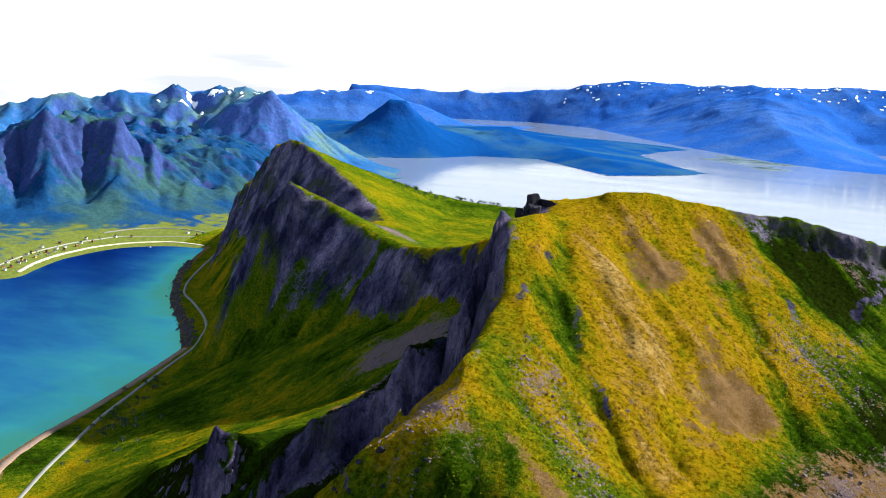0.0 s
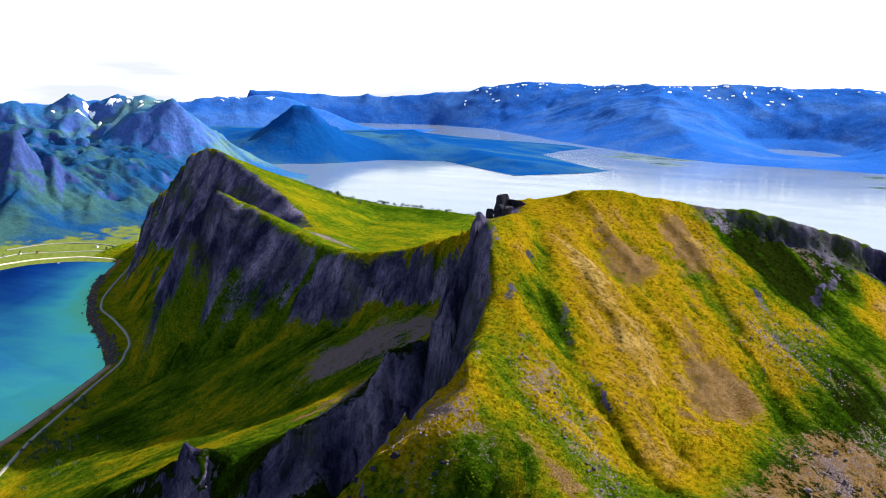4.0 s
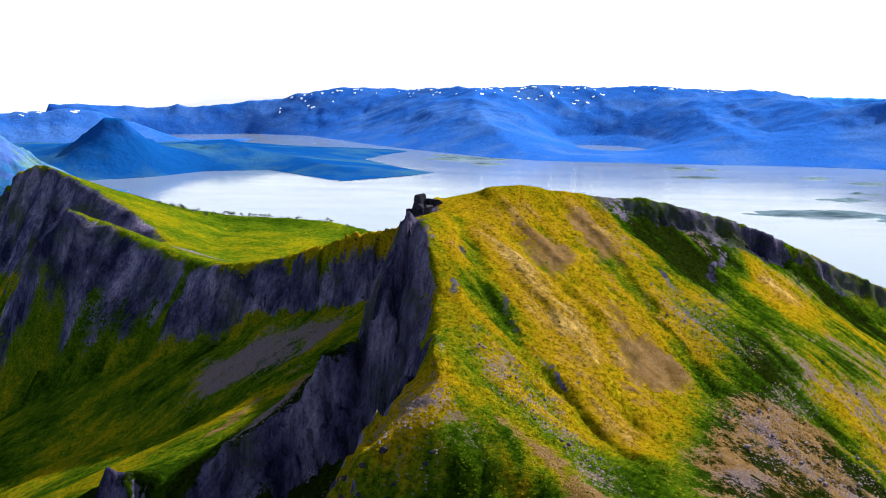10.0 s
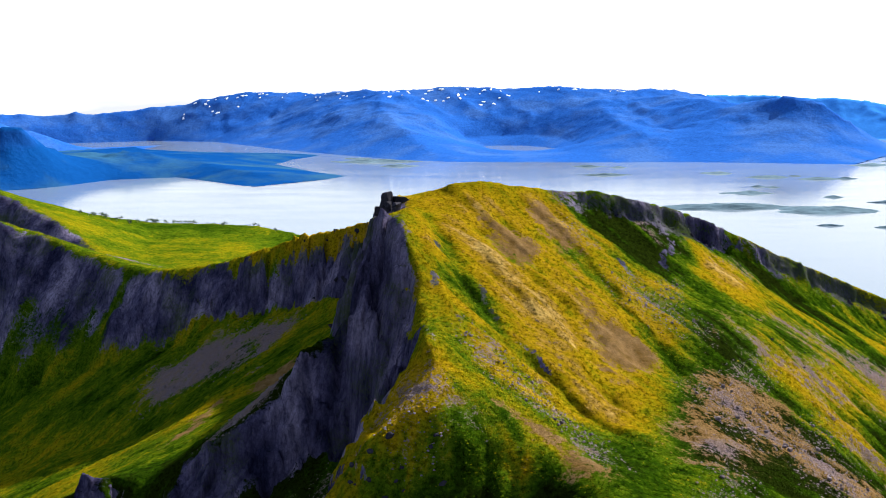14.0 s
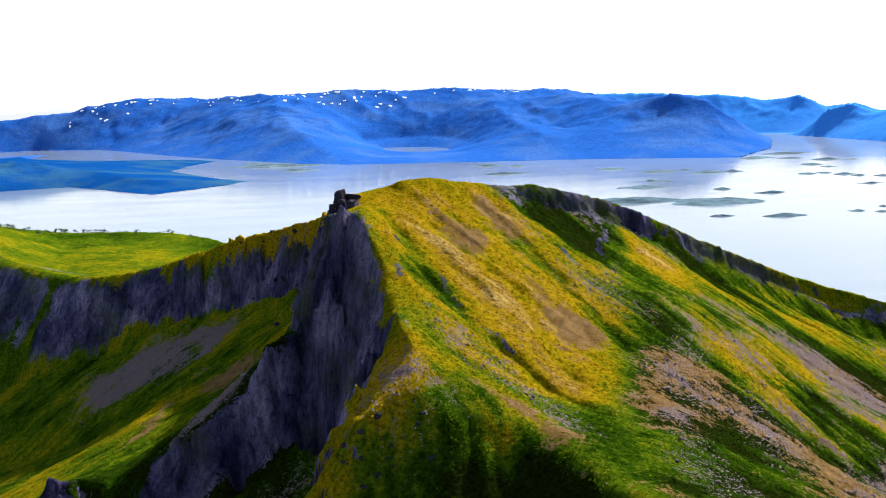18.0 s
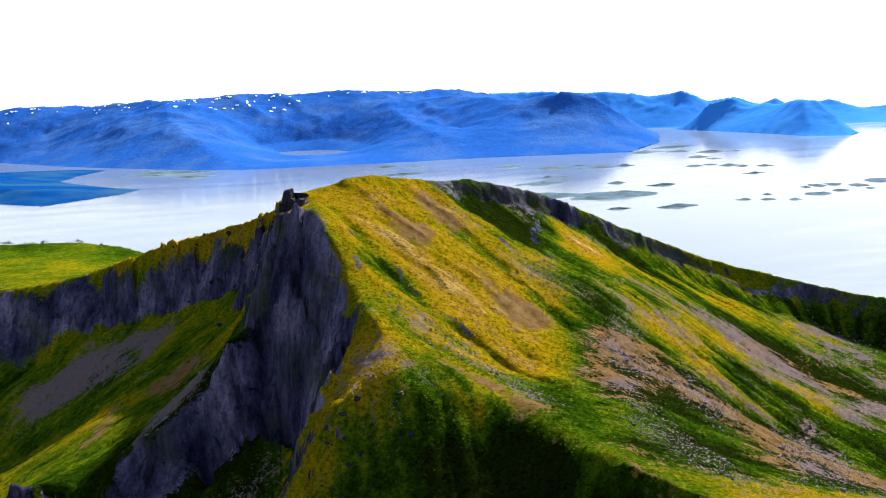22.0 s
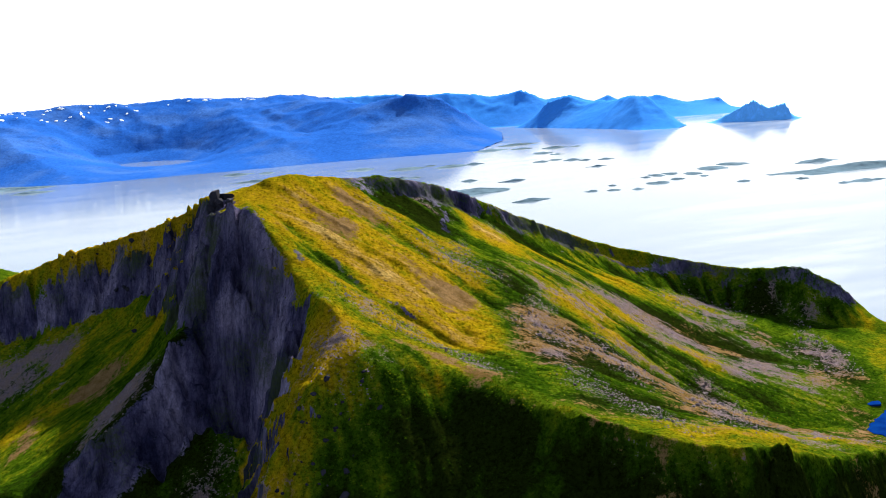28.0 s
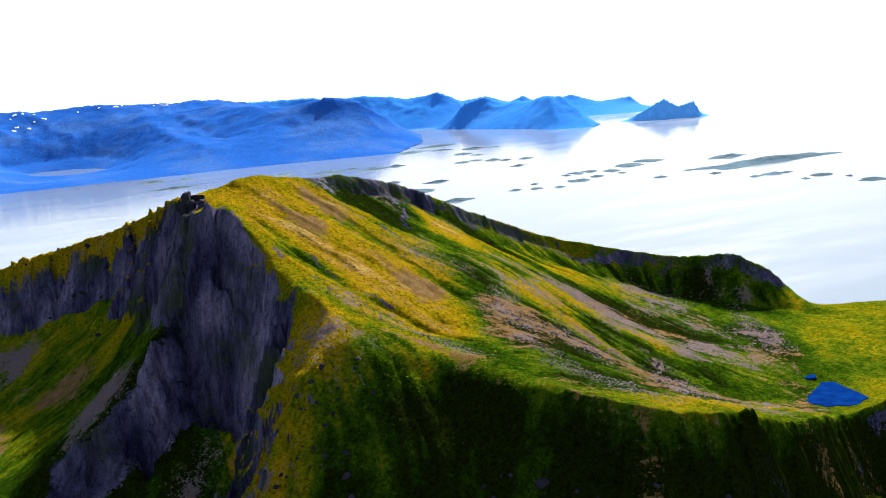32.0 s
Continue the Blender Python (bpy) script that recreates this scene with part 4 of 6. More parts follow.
    scree, earth = scree * (1 - 0.85 * south * (GX > 28)), earth * (1 - 0.5 * south)
    earth = np.maximum(earth, south * np.clip(0.14 + 0.20 * BROAD + 0.7 * wave, 0, 0.46))
    # shaded western basin and slopes above the bay; bench shade put into the tone
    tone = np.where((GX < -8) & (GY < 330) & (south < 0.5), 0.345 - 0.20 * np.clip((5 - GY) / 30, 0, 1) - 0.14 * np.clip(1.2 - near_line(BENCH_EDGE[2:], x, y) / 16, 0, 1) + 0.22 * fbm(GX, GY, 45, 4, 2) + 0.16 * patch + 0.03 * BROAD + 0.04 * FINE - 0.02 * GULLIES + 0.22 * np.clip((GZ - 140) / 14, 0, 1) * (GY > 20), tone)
    # golden turf with stones on the western spur, its sunlight put into the tone
    spur = np.clip(1.3 - near_line(SPUR_WEST[:6], x + 3, y) / 13, 0, 1)
    spur = np.maximum(spur, 0.8 * np.clip(1.2 - near_line([(24, -104), (32, -108), (42, -116)], x, y) / 12, 0, 1) * south)
    tone = tone * (1 - spur) + spur * (0.60 + 0.30 * patch + 0.06 * FINE)
    scree = np.maximum(scree, spur * np.clip(0.30 + 0.9 * dots, 0, 0.6))
    tone = np.where(meadow, 0.37 + 0.09 * fbm(GX, GY, 70, 3, 4) + 0.05 * patch - 0.10 * np.clip((GY - 470) / 60, 0, 1), tone)
    tone = tone * (1 - lime) + lime * (np.where(GX > 200, 0.38, 0.42) + 0.08 * patch + 0.05 * FINE)
    terrace = np.clip(1.2 - near_line(SHORE_TERRACE, x, y) / 15, 0, 1) * (GZ < 14)
    tone = tone * (1 - terrace) + terrace * (0.43 + 0.12 * patch)
    shore = np.clip(1.3 - near_line(SHORE_BAY, x, y) / 5, 0, 1) * (GZ < 4)
    earth = np.maximum(earth, shore)
    rock = np.clip(rock - lime, 0, 1)
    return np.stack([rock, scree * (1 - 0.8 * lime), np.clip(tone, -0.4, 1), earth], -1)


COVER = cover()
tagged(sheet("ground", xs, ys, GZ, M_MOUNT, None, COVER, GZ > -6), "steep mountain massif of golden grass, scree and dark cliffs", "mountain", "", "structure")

# ---- sea ----
def disc(r0, r1, rings, seg):
    r = np.concatenate([[0.0], np.geomspace(r0, r1, rings)])
    a = np.linspace(0, 2 * math.pi, seg + 1)
    R, A = np.meshgrid(r, a, indexing="ij")
    return R * np.sin(A), R * np.cos(A)


def sea():
    sx, sy = disc(30, 4940, 130, 360)
    bay = within([(-150, -200), (-190, -20), (-270, 60), (-300, 150), (-320, 217), (-350, 270), (-410, 310), (-490, 380), (-560, 470), (-620, 660), (-800, 660), (-800, 460), (-820, 250), (-900, -200)], sx, sy, 12)
    d = near_line(SHORE_BAY, sx, sy)
    depth = np.interp(d, [0, 12, 40, 90, 170, 300, 420], [1.0, 0.93, 0.84, 0.66, 0.52, 0.40, 0.30])
    # the water deepens towards the head of the bay, past a pale sand tongue
    far = np.clip((sy + 0.15 * sx - 220) / 170, 0, 1)
    far = far * far * (3 - 2 * far)
    depth = depth * (1 - far) + far * np.interp(d, [0, 30, 90, 160], [0.74, 0.56, 0.30, 0.16])
    tongue = np.interp(near_line([(-500, 410), (-560, 445), (-640, 540)], sx, sy), [0, 30, 75], [0.38, 0.2, 0])
    rim = np.interp(near_line([(-677, 632), (-734, 624), (-775, 569), (-767, 468), (-722, 380)], sx, sy), [0, 8, 22], [0.6, 0.4, 0])
    depth = np.where(bay > 0.5, np.maximum(np.maximum(depth, rim) + tongue, 0.14), 0)
    outer = np.interp(near_line([(420, 160, 0), (620, 100, 0)], sx, sy), [0, 60, 220], [0.10, 0.075, 0])
    depth = np.maximum(depth, outer * (sx > 300) * (sy < 420))
    tagged(sheet("water", sx, sy, 0 * sx, M_WATER, None, np.stack([depth] * 3, -1)), "calm bright fjord water, turquoise over shallow sand", "sea", "", "structure")


sea()

# ---- distant land ----
HILLS = {}


def hills(name, lines, x0, y0, x1, y1, step, rough, mat, label, category="mountain", carve=2.0, lumps=0.7):
    base = HILLS[name] = drape(lines, x0, y0, x1, y1, step)
    gx, gy = np.meshgrid(x0 + step * np.arange(base.shape[0]), y0 + step * np.arange(base.shape[1]), indexing="ij")
    land = np.clip((base - 2) / 30, 0, 1)
    tall = np.clip(base / 90, 0.25, 1.2)
    z = base + land * tall * rough * ((ridged(gx, gy, step * 13, 6, 2) - 0.5) * 1.9 + fbm(gx, gy, step * 40, 5, 3) * 0.5 + (ridged(gx, gy, step * 4.5, 3, 4) - 0.5) * lumps)
    d = np.clip(np.log(runoff(z, gx[:, 0], gy[0], 1) / (3 * step * step)), 0, 6)
    z = z - land * tall * carve * (0.6 * blur(d, 1) + 0.7 * blur(d, 6))
    HILLS[name + "_top"] = (z, x0, y0, step)
    return tagged(sheet(name, gx, gy, z, mat, None, None, z > -3), label, category)


def ring(points, out, z):
    """The same coast drawn a little out to sea."""
    c = np.mean([p[:2] for p in points], 0)
    return [(c[0] + (p[0] - c[0]) * out, c[1] + (p[1] - c[1]) * out, z) for p in points]


RANGE_CREST = [(-2500, 3800, 150), (-2187, 4066, 134), (-2007, 4157, 135), (-1811, 4246, 140), (-1666, 4305, 158), (-1534, 4354, 174), (-1387, 4373, 214), (-1201, 4425, 223), (-1010, 4468, 214), (-800, 4240, 213), (-531, 3980, 227), (-334, 4000, 228), (-183, 4010, 235), (-7, 4014, 229), (222, 4010, 234), (374, 4000, 216), (551, 3982, 210), (726, 3956, 212), (875, 3929, 192), (1020, 3897, 145)]
RANGE_SHORE = [(-2480, 3400, 0), (-2000, 3900, 0), (-1590, 4080, 0), (-1267, 3940, 0), (-1000, 3580, 0), (-799, 3305, 0), (-628, 3113, 0), (-300, 2760, 0), (-143, 2670, 0), (4, 2640, 0), (300, 2600, 0), (586, 2577, 0), (1017, 2449, 0), (1250, 2800, 0), (1420, 3230, 0), (1466, 3371, 0), (1300, 3700, 0), (1200, 4300, 0)]
SPUR_HEADLAND = [(720, 3600, 180), (875, 3250, 160), (992, 3078, 185), (1105, 3043, 165), (1180, 3018, 109), (1300, 3150, 52), (1420, 3300, 8)]
RANGE_SPURS = [
    [(-1387, 4373, 214), (-1330, 4200, 100), (-1280, 4040, 24)],
    [(-800, 4240, 213), (-800, 3850, 120), (-730, 3380, 18)],
    [(-531, 3980, 227), (-480, 3600, 150), (-330, 3150, 80), (-200, 2800, 12)],
    [(374, 4000, 216), (440, 3400, 110), (500, 2950, 65), (600, 2650, 10)],
    [(726, 3956, 212), (720, 3600, 180)],
]
RANGE_VALLEYS = [[(-1080, 4150, 110), (-1000, 3800, 30)], [(-660, 3750, 150), (-600, 3330, 50)], [(-350, 3800, 170), (-250, 3500, 95)], [(520, 3600, 140), (620, 3150, 65)]]
LAGOON = [(-66, 3480, 1.5), (20, 3500, 1.5), (100, 3480, 1.5), (180, 3380, 1.5), (232, 3240, 1.5), (140, 3140, 1.5), (0, 3180, 1.5), (-40, 3300, 1.5), (-66, 3480, 1.5)]
hills("mountain_range", [LAGOON, ring(LAGOON, 0.86, -6), ring(LAGOON, 0.6, -7), ring(LAGOON, 0.3, -7), [(-60, 2950, 5), (140, 2900, 6), (240, 3000, 8)], [(-110, 3300, 10), (-140, 3560, 30), (20, 3620, 34), (180, 3560, 34), (270, 3400, 24), (300, 3220, 18)], *RANGE_SPURS, *RANGE_VALLEYS, RANGE_CREST, RANGE_SHORE, ring(RANGE_SHORE, 1.04, -8), SPUR_HEADLAND, [(x, y + 500, 60) for x, y, _ in RANGE_CREST]], -2500, 2350, 1700, 4700, 14, 9, M_FAR, "long haze-blue mountain range with snow patches beyond the fjord", carve=1.1, lumps=0.5)
BACK_CREST = [(950, 4169, 189), (1155, 4121, 180), (1329, 4073, 166), (1499, 4019, 163), (1664, 3959, 137), (1785, 3850, 150), (1880, 3807, 102), (1991, 3754, 116), (2085, 3706, 81), (2146, 3674, 107), (2202, 3642, 72), (2341, 3561, 89), (2451, 3492, 46), (2571, 3411, 61), (2622, 3375, 4)]
hills("mountain_ridge", [BACK_CREST, [(x + 110, y + 190, 0) for x, y, _ in BACK_CREST], [(x + 130, y + 230, -8) for x, y, _ in BACK_CREST], [(1100, 3900, 0), (1500, 3700, 0), (1900, 3450, 0), (2300, 3200, 0), (2640, 3100, 0), (2680, 3380, 0)], [(1080, 3860, -8), (1470, 3640, -8), (1880, 3390, -8), (2280, 3140, -8), (2680, 3040, -8), (2760, 3380, -8)]], 900, 3000, 2800, 4500, 12, 6, M_OUTER, "jagged pale haze-blue peaks along the outer coast")
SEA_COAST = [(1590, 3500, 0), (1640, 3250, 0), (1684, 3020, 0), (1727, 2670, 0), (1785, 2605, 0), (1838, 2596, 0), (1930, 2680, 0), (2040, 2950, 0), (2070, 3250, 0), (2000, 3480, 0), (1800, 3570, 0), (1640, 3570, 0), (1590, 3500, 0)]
hills("coastal_mountain", [[(1690, 3500, 40), (1707, 3404, 106), (1784, 3368, 127), (1868, 3326, 94), (1882, 3149, 99), (1862, 2931, 119), (1898, 2887, 105), (1882, 2744, 47), (1838, 2610, 2)], [(1862, 2931, 119), (1800, 2800, 62), (1760, 2690, 8)], SEA_COAST, ring(SEA_COAST, 1.07, -7), [(1486, 2506, -9), (2174, 2506, -9), (2174, 3674, -9), (1486, 3674, -9), (1486, 2506, -9)]], 1480, 2500, 2180, 3680, 10, 5, M_OUTER, "steep haze-blue sea mountain with a pyramid summit")
hills("headland", [[(2045, 2681, 5), (2098, 2643, 37), (2158, 2600, 74), (2198, 2569, 43), (2247, 2531, 59), (2261, 2520, 12)], [(2000, 2690, -2), (2150, 2540, -2), (2290, 2470, -2), (2320, 2530, -2), (2200, 2680, -2), (2050, 2760, -2), (2000, 2690, -2)], [(1950, 2680, -8), (2150, 2490, -8), (2330, 2420, -8), (2390, 2530, -8), (2220, 2740, -8), (2050, 2820, -8), (1950, 2680, -8)]], 1900, 2350, 2450, 2880, 8, 2.5, M_CAPE, "steep haze-blue sea cape with a notched summit")
PYR_CREST = [(-1700, 2200, 60), (-1500, 2050, 50), (-1384, 1990, 50), (-1318, 2012, 81), (-1252, 2052, 142), (-1214, 2074, 152), (-1180, 2110, 112), (-1165, 2220, 60), (-1130, 2350, 44), (-1085, 2420, 66), (-1010, 2450, 48), (-900, 2440, 30), (-780, 2300, 24), (-690, 2180, 22), (-620, 2120, 19), (-540, 2110, 13), (-470, 2145, 8), (-402, 2200, 1)]
PYR_SHORE = [(-1700, 1700, 0), (-1400, 1730, 0), (-1196, 1840, 0), (-1060, 1980, 0), (-1007, 2140, 0), (-855, 2200, 0), (-678, 2030, 0), (-574, 1925, 0), (-501, 2026, 0), (-430, 2107, 0), (-393, 2207, 0), (-510, 2344, 0), (-687, 2628, 0), (-681, 2799, 0), (-621, 3023, 0), (-700, 3110, 0), (-862, 3190, 0), (-1179, 3270, 0), (-1480, 3480, 0), (-1760, 3300, 0)]
PYR_COVE = [(-655, 2700, -5), (-590, 2600, -5), (-500, 2460, -6), (-420, 2330, -6)]
PYR_PRONG = [(-1050, 2600, 34), (-900, 2850, 22), (-780, 2980, 12), (-690, 3030, 5)]
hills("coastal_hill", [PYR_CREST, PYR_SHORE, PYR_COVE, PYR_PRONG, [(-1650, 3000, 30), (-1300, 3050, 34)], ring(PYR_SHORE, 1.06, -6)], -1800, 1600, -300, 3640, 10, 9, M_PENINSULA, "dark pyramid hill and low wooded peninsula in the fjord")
LEFT_FAR = [(-1760, 1000, 100), (-1660, 1111, 113), (-1618, 1163, 138), (-1569, 1219, 143), (-1542, 1248, 130), (-1493, 1300, 159), (-1451, 1342, 153), (-1415, 1375, 178), (-1383, 1404, 156), (-1341, 1441, 177), (-1283, 1489, 163), (-1230, 1530, 150), (-1160, 1600, 70), (-1080, 1680, 10)]
LEFT_FRONT = [(-1383, 1404, 140), (-1313, 1343, 92), (-1277, 1364, 131), (-1230, 1403, 145), (-1192, 1432, 172), (-1172, 1447, 154), (-1132, 1476, 107), (-1100, 1498, 58), (-1040, 1540, 10)]
JAG = [(-1200, 600, 90), (-1118, 683, 111), (-1094, 714, 133), (-1072, 739, 152), (-1053, 762, 128), (-1031, 786, 145), (-1005, 812, 135), (-985, 832, 111), (-961, 856, 85), (-942, 873, 60), (-905, 900, 25)]
JAG_RIB = [(-1005, 812, 135), (-980, 785, 98), (-945, 742, 52), (-900, 700, 24), (-862, 668, 12)]
JAG_RIB_B = [(-1072, 739, 152), (-1046, 708, 100), (-1006, 668, 54), (-960, 626, 24), (-920, 590, 11)]
JAG_RIB_C = [(-1118, 683, 111), (-1090, 650, 74), (-1040, 596, 36), (-990, 556, 14)]
JAG_GULLY = [(-1040, 775, 112), (-1000, 732, 48), (-950, 684, 18)]
JAG_GULLY_B = [(-1100, 706, 100), (-1062, 664, 44), (-1000, 606, 16)]
JAG_GULLY_C = [(-961, 856, 70), (-910, 790, 30), (-860, 740, 14)]
JAG_BACK = [(-1072, 739, 140), (-1243, 984, 128), (-1195, 1033, 124), (-1130, 1094, 103), (-1059, 1155, 88), (-1018, 1188, 78), (-960, 1220, 40), (-900, 1250, 4)]
GREEN_SHOULDER = [(-1060, 900, 70), (-996, 946, 77), (-947, 988, 84), (-918, 1012, 70), (-890, 1030, 45), (-850, 1040, 12)]
JAG_FOOT = [(-1060, 470, 12), (-975, 530, 10), (-918, 572, 9), (-865, 612, 9), (-826, 672, 9), (-812, 766, 9), (-800, 852, 9), (-760, 900, 6)]
BEACH = [(-677, 632, 1.5), (-734, 624, 1.5), (-775, 569, 1.5), (-767, 468, 1.5), (-722, 380, 1.5), (-770, 330, 1.5), (-860, 260, 1.5), (-960, 180, 1.5)]
BEACH_BACK = [(-690, 700, 4), (-760, 670, 4), (-820, 600, 5), (-820, 480, 6), (-785, 400, 6), (-820, 350, 6), (-900, 300, 6), (-1000, 240, 6)]
INLET = [(-700, 905, 1), (-770, 1000, 1), (-800, 1150, 1), (-880, 1340, 1), (-980, 1640, 1), (-1200, 1760, 1), (-1800, 1700, 1)]
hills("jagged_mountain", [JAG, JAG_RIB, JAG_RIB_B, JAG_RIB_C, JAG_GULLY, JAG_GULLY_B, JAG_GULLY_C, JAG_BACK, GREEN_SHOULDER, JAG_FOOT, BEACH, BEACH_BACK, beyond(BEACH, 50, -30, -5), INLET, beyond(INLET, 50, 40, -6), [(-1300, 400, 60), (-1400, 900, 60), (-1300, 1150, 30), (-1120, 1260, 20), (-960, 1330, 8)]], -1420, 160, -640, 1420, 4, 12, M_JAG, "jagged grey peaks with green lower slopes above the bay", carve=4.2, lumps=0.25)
hills("snowy_mountain", [LEFT_FAR, LEFT_FRONT, INLET, beyond(INLET, 50, 40, -6), [(-1400, 1150, 20), (-1230, 1260, 15), (-1090, 1350, 12), (-980, 1450, 2)], [(-1900, 1000, 60), (-1900, 1700, 50)], [(-1440, 1150, -3), (-1440, 1000, -3)]], -1920, 1000, -900, 1850, 6, 11, M_INNER, "hazy grey-blue inland peaks with patches of old snow", carve=3.6, lumps=0.25)
hills("moorland_hill", [[(-2500, 2300, 100), (-2020, 2623, 124), (-1919, 2695, 144), (-1797, 2775, 147), (-1689, 2840, 140), (-1560, 2900, 90), (-1400, 2980, 20)], [(-2300, 2150, 10), (-1900, 2350, 8), (-1600, 2560, 6), (-1400, 2800, 2)], [(-2200, 2050, -6), (-1800, 2250, -6), (-1500, 2480, -6), (-1320, 2760, -6)], [(-2500, 2900, 20), (-1500, 3200, 20)]], -2520, 2000, -1300, 3260, 14, 9, M_FAR, "long flat haze-blue fell with a few snow patches")


# ---- old snow lying in the hollows ----
M_SNOW = plain("old_snow", (0.80, 0.83, 0.88), 0.7, 0.05, 0.06, 0.2)


def snow(name, spots, lift):
    """Patches of old snow, each draped over its mountain."""
    z, x0, y0, step = HILLS[name + "_top"]
    owner = bpy.data.objects[name]
    for n, (cx, cy, along, down, turn) in enumerate(spots):
        u = np.linspace(-1.2, 1.2, 15)
        a, b = np.meshgrid(u, u, indexing="ij")
        shape = np.hypot(a, b) + 0.75 * fbm(a * 10 + 31 * n, b * 10 + 7 * n, 8, 3, n)
        c, s = math.cos(turn), math.sin(turn)
        gx, gy = cx + along * a * c - down * b * s, cy + along * a * s + down * b * c
        gz = bilinear(z, x0, y0, step, gx, gy) + lift
        sheet("snow_patch", gx, gy, np.where(shape < 0.8, gz, gz - 2 * lift), M_SNOW, owner, None, shape < 0.8)


rnd = random.Random(3)


def snow_row(crest, count, drop, along, down):
    """Places strung out just below a crest, on the side that faces south."""
    p = np.array(crest, float)
    out = []
    for _ in range(count):
        u = rnd.uniform(0, len(p) - 1.001)
        q = p[int(u)] + (p[int(u) + 1] - p[int(u)]) * (u - int(u))
        d = p[int(u) + 1] - p[int(u)]
        k = rnd.random() ** 2
        out.append((q[0] + rnd.uniform(-20, 20), q[1] - drop * (0.15 + k), along * rnd.uniform(0.4, 1.5), down * rnd.uniform(0.5, 1.5), math.atan2(d[1], d[0]) + rnd.uniform(-0.3, 0.3)))
    return out


snow("mountain_range", snow_row(RANGE_CREST[5:15], 70, 150, 7, 4.5) + snow_row(RANGE_CREST[14:18], 12, 70, 9, 3.5) + [(-180, 3920, 6, 30, 0.1), (-168, 3870, 5, 18, 0.2)], 2.5)
snow("snowy_mountain", snow_row(LEFT_FAR[5:12], 16, 50, 7, 5), 1.5)
snow("moorland_hill", snow_row([(-2020, 2623, 124), (-1919, 2695, 144), (-1797, 2775, 147), (-1689, 2840, 140)], 7, 60, 14, 4), 1.5)

# ---- things ----
def part(name, bm, mat, parent, label=""):
    """One bmesh as one mesh object, under a thing or part."""
    me = bpy.data.meshes.new(name)
    bm.to_mesh(me)
    bm.free()
    me.materials.append(mat)
    ob = new(name, me)
    ob.parent = parent
    return tagged(ob, label)


def rock_mesh(name, seed, detail, squash=(1, 1, 1), rough=0.5, smooth=False):
    """An angular boulder of about one metre, cut by random planes and roughened."""
    bm = bmesh.new()
    bmesh.ops.create_icosphere(bm, subdivisions=detail, radius=0.5)
    rnd = random.Random(seed)
    cuts = [(Vector((rnd.gauss(0, 1), rnd.gauss(0, 1), rnd.gauss(0, 0.7))).normalized(), rnd.uniform(0.26, 0.42)) for _ in range(9)]
    off = Vector((seed * 3.1, seed * 1.7, seed * 0.3))
    for v in bm.verts:
        p = v.co * (1 + rough * 0.5 * noise.noise(v.co * 2.5 + off))
        for n, d in cuts:
            over = p.dot(n) - d
            if over > 0:
                p -= n * over * 0.9
        p += 0.06 * rough * noise.noise_vector(v.co * 9 + off)
        v.co = Vector((p.x * squash[0], p.y * squash[1], p.z * squash[2]))
    me = bpy.data.meshes.new(name)
    bm.to_mesh(me)
    bm.free()
    if smooth:
        me.polygons.foreach_set("use_smooth", np.ones(len(me.polygons), bool))
    return me


def ground_at(x, y):
    """Height of the ground sheet, gullies included."""
    x, y = np.atleast_1d(np.asarray(x, float)), np.atleast_1d(np.asarray(y, float))
    i, j = np.clip(np.searchsorted(xs, x) - 1, 0, len(xs) - 2), np.clip(np.searchsorted(ys, y) - 1, 0, len(ys) - 2)
    a, b = np.clip((x - xs[i]) / (xs[i + 1] - xs[i]), 0, 1), np.clip((y - ys[j]) / (ys[j + 1] - ys[j]), 0, 1)
    return (GZ[i, j] * (1 - a) + GZ[i + 1, j] * a) * (1 - b) + (GZ[i, j + 1] * (1 - a) + GZ[i + 1, j + 1] * a) * b


# the black rock spire on the summit and the blocks beside it
def spire(x, y, z, size, seed, lean, taper, parent):
    """A jagged tooth: uneven rings of corners, stepped and split by ledges."""
    rnd = random.Random(seed)
    bm = bmesh.new()
    sides, levels = 9, 10
    corner = [rnd.uniform(0.72, 1.15) for _ in range(sides)]
    rings = []
    for n in range(levels):
        h = -1 + 2 * n / (levels - 1)
        w = 1.0 - taper * max(0, h + 0.3) + (0.10 if n % 3 == 0 else -0.05)
        drift = rnd.uniform(-0.08, 0.08)
        ring_verts = []
        for k in range(sides):
            a = 2 * math.pi * (k + rnd.uniform(-0.18, 0.18)) / sides
            rr = w * corner[k] * rnd.uniform(0.90, 1.12)
            ring_verts.append(bm.verts.new((x + size[0] * (rr * math.cos(a) + drift) + lean * h, y + size[1] * rr * math.sin(a), z + size[2] * (h + rnd.uniform(-0.07, 0.07) + (0.16 * math.cos(a + seed) if n == levels - 1 else 0)))))
        rings.append(ring_verts)
    for low, top in zip(rings, rings[1:]):
        for k in range(sides):
            m = (k + 1) % sides
            bm.faces.new((low[k], low[m], top[m]))
            bm.faces.new((low[k], top[m], top[k]))
    peak = bm.verts.new((x + lean - 0.25 * size[0] * (1 - taper), y, z + size[2] * 1.14))
    for k in range(sides):
        bm.faces.new((rings[-1][k], rings[-1][(k + 1) % sides], peak))
    return part("rock_tooth", bm, M_ROCK, parent)


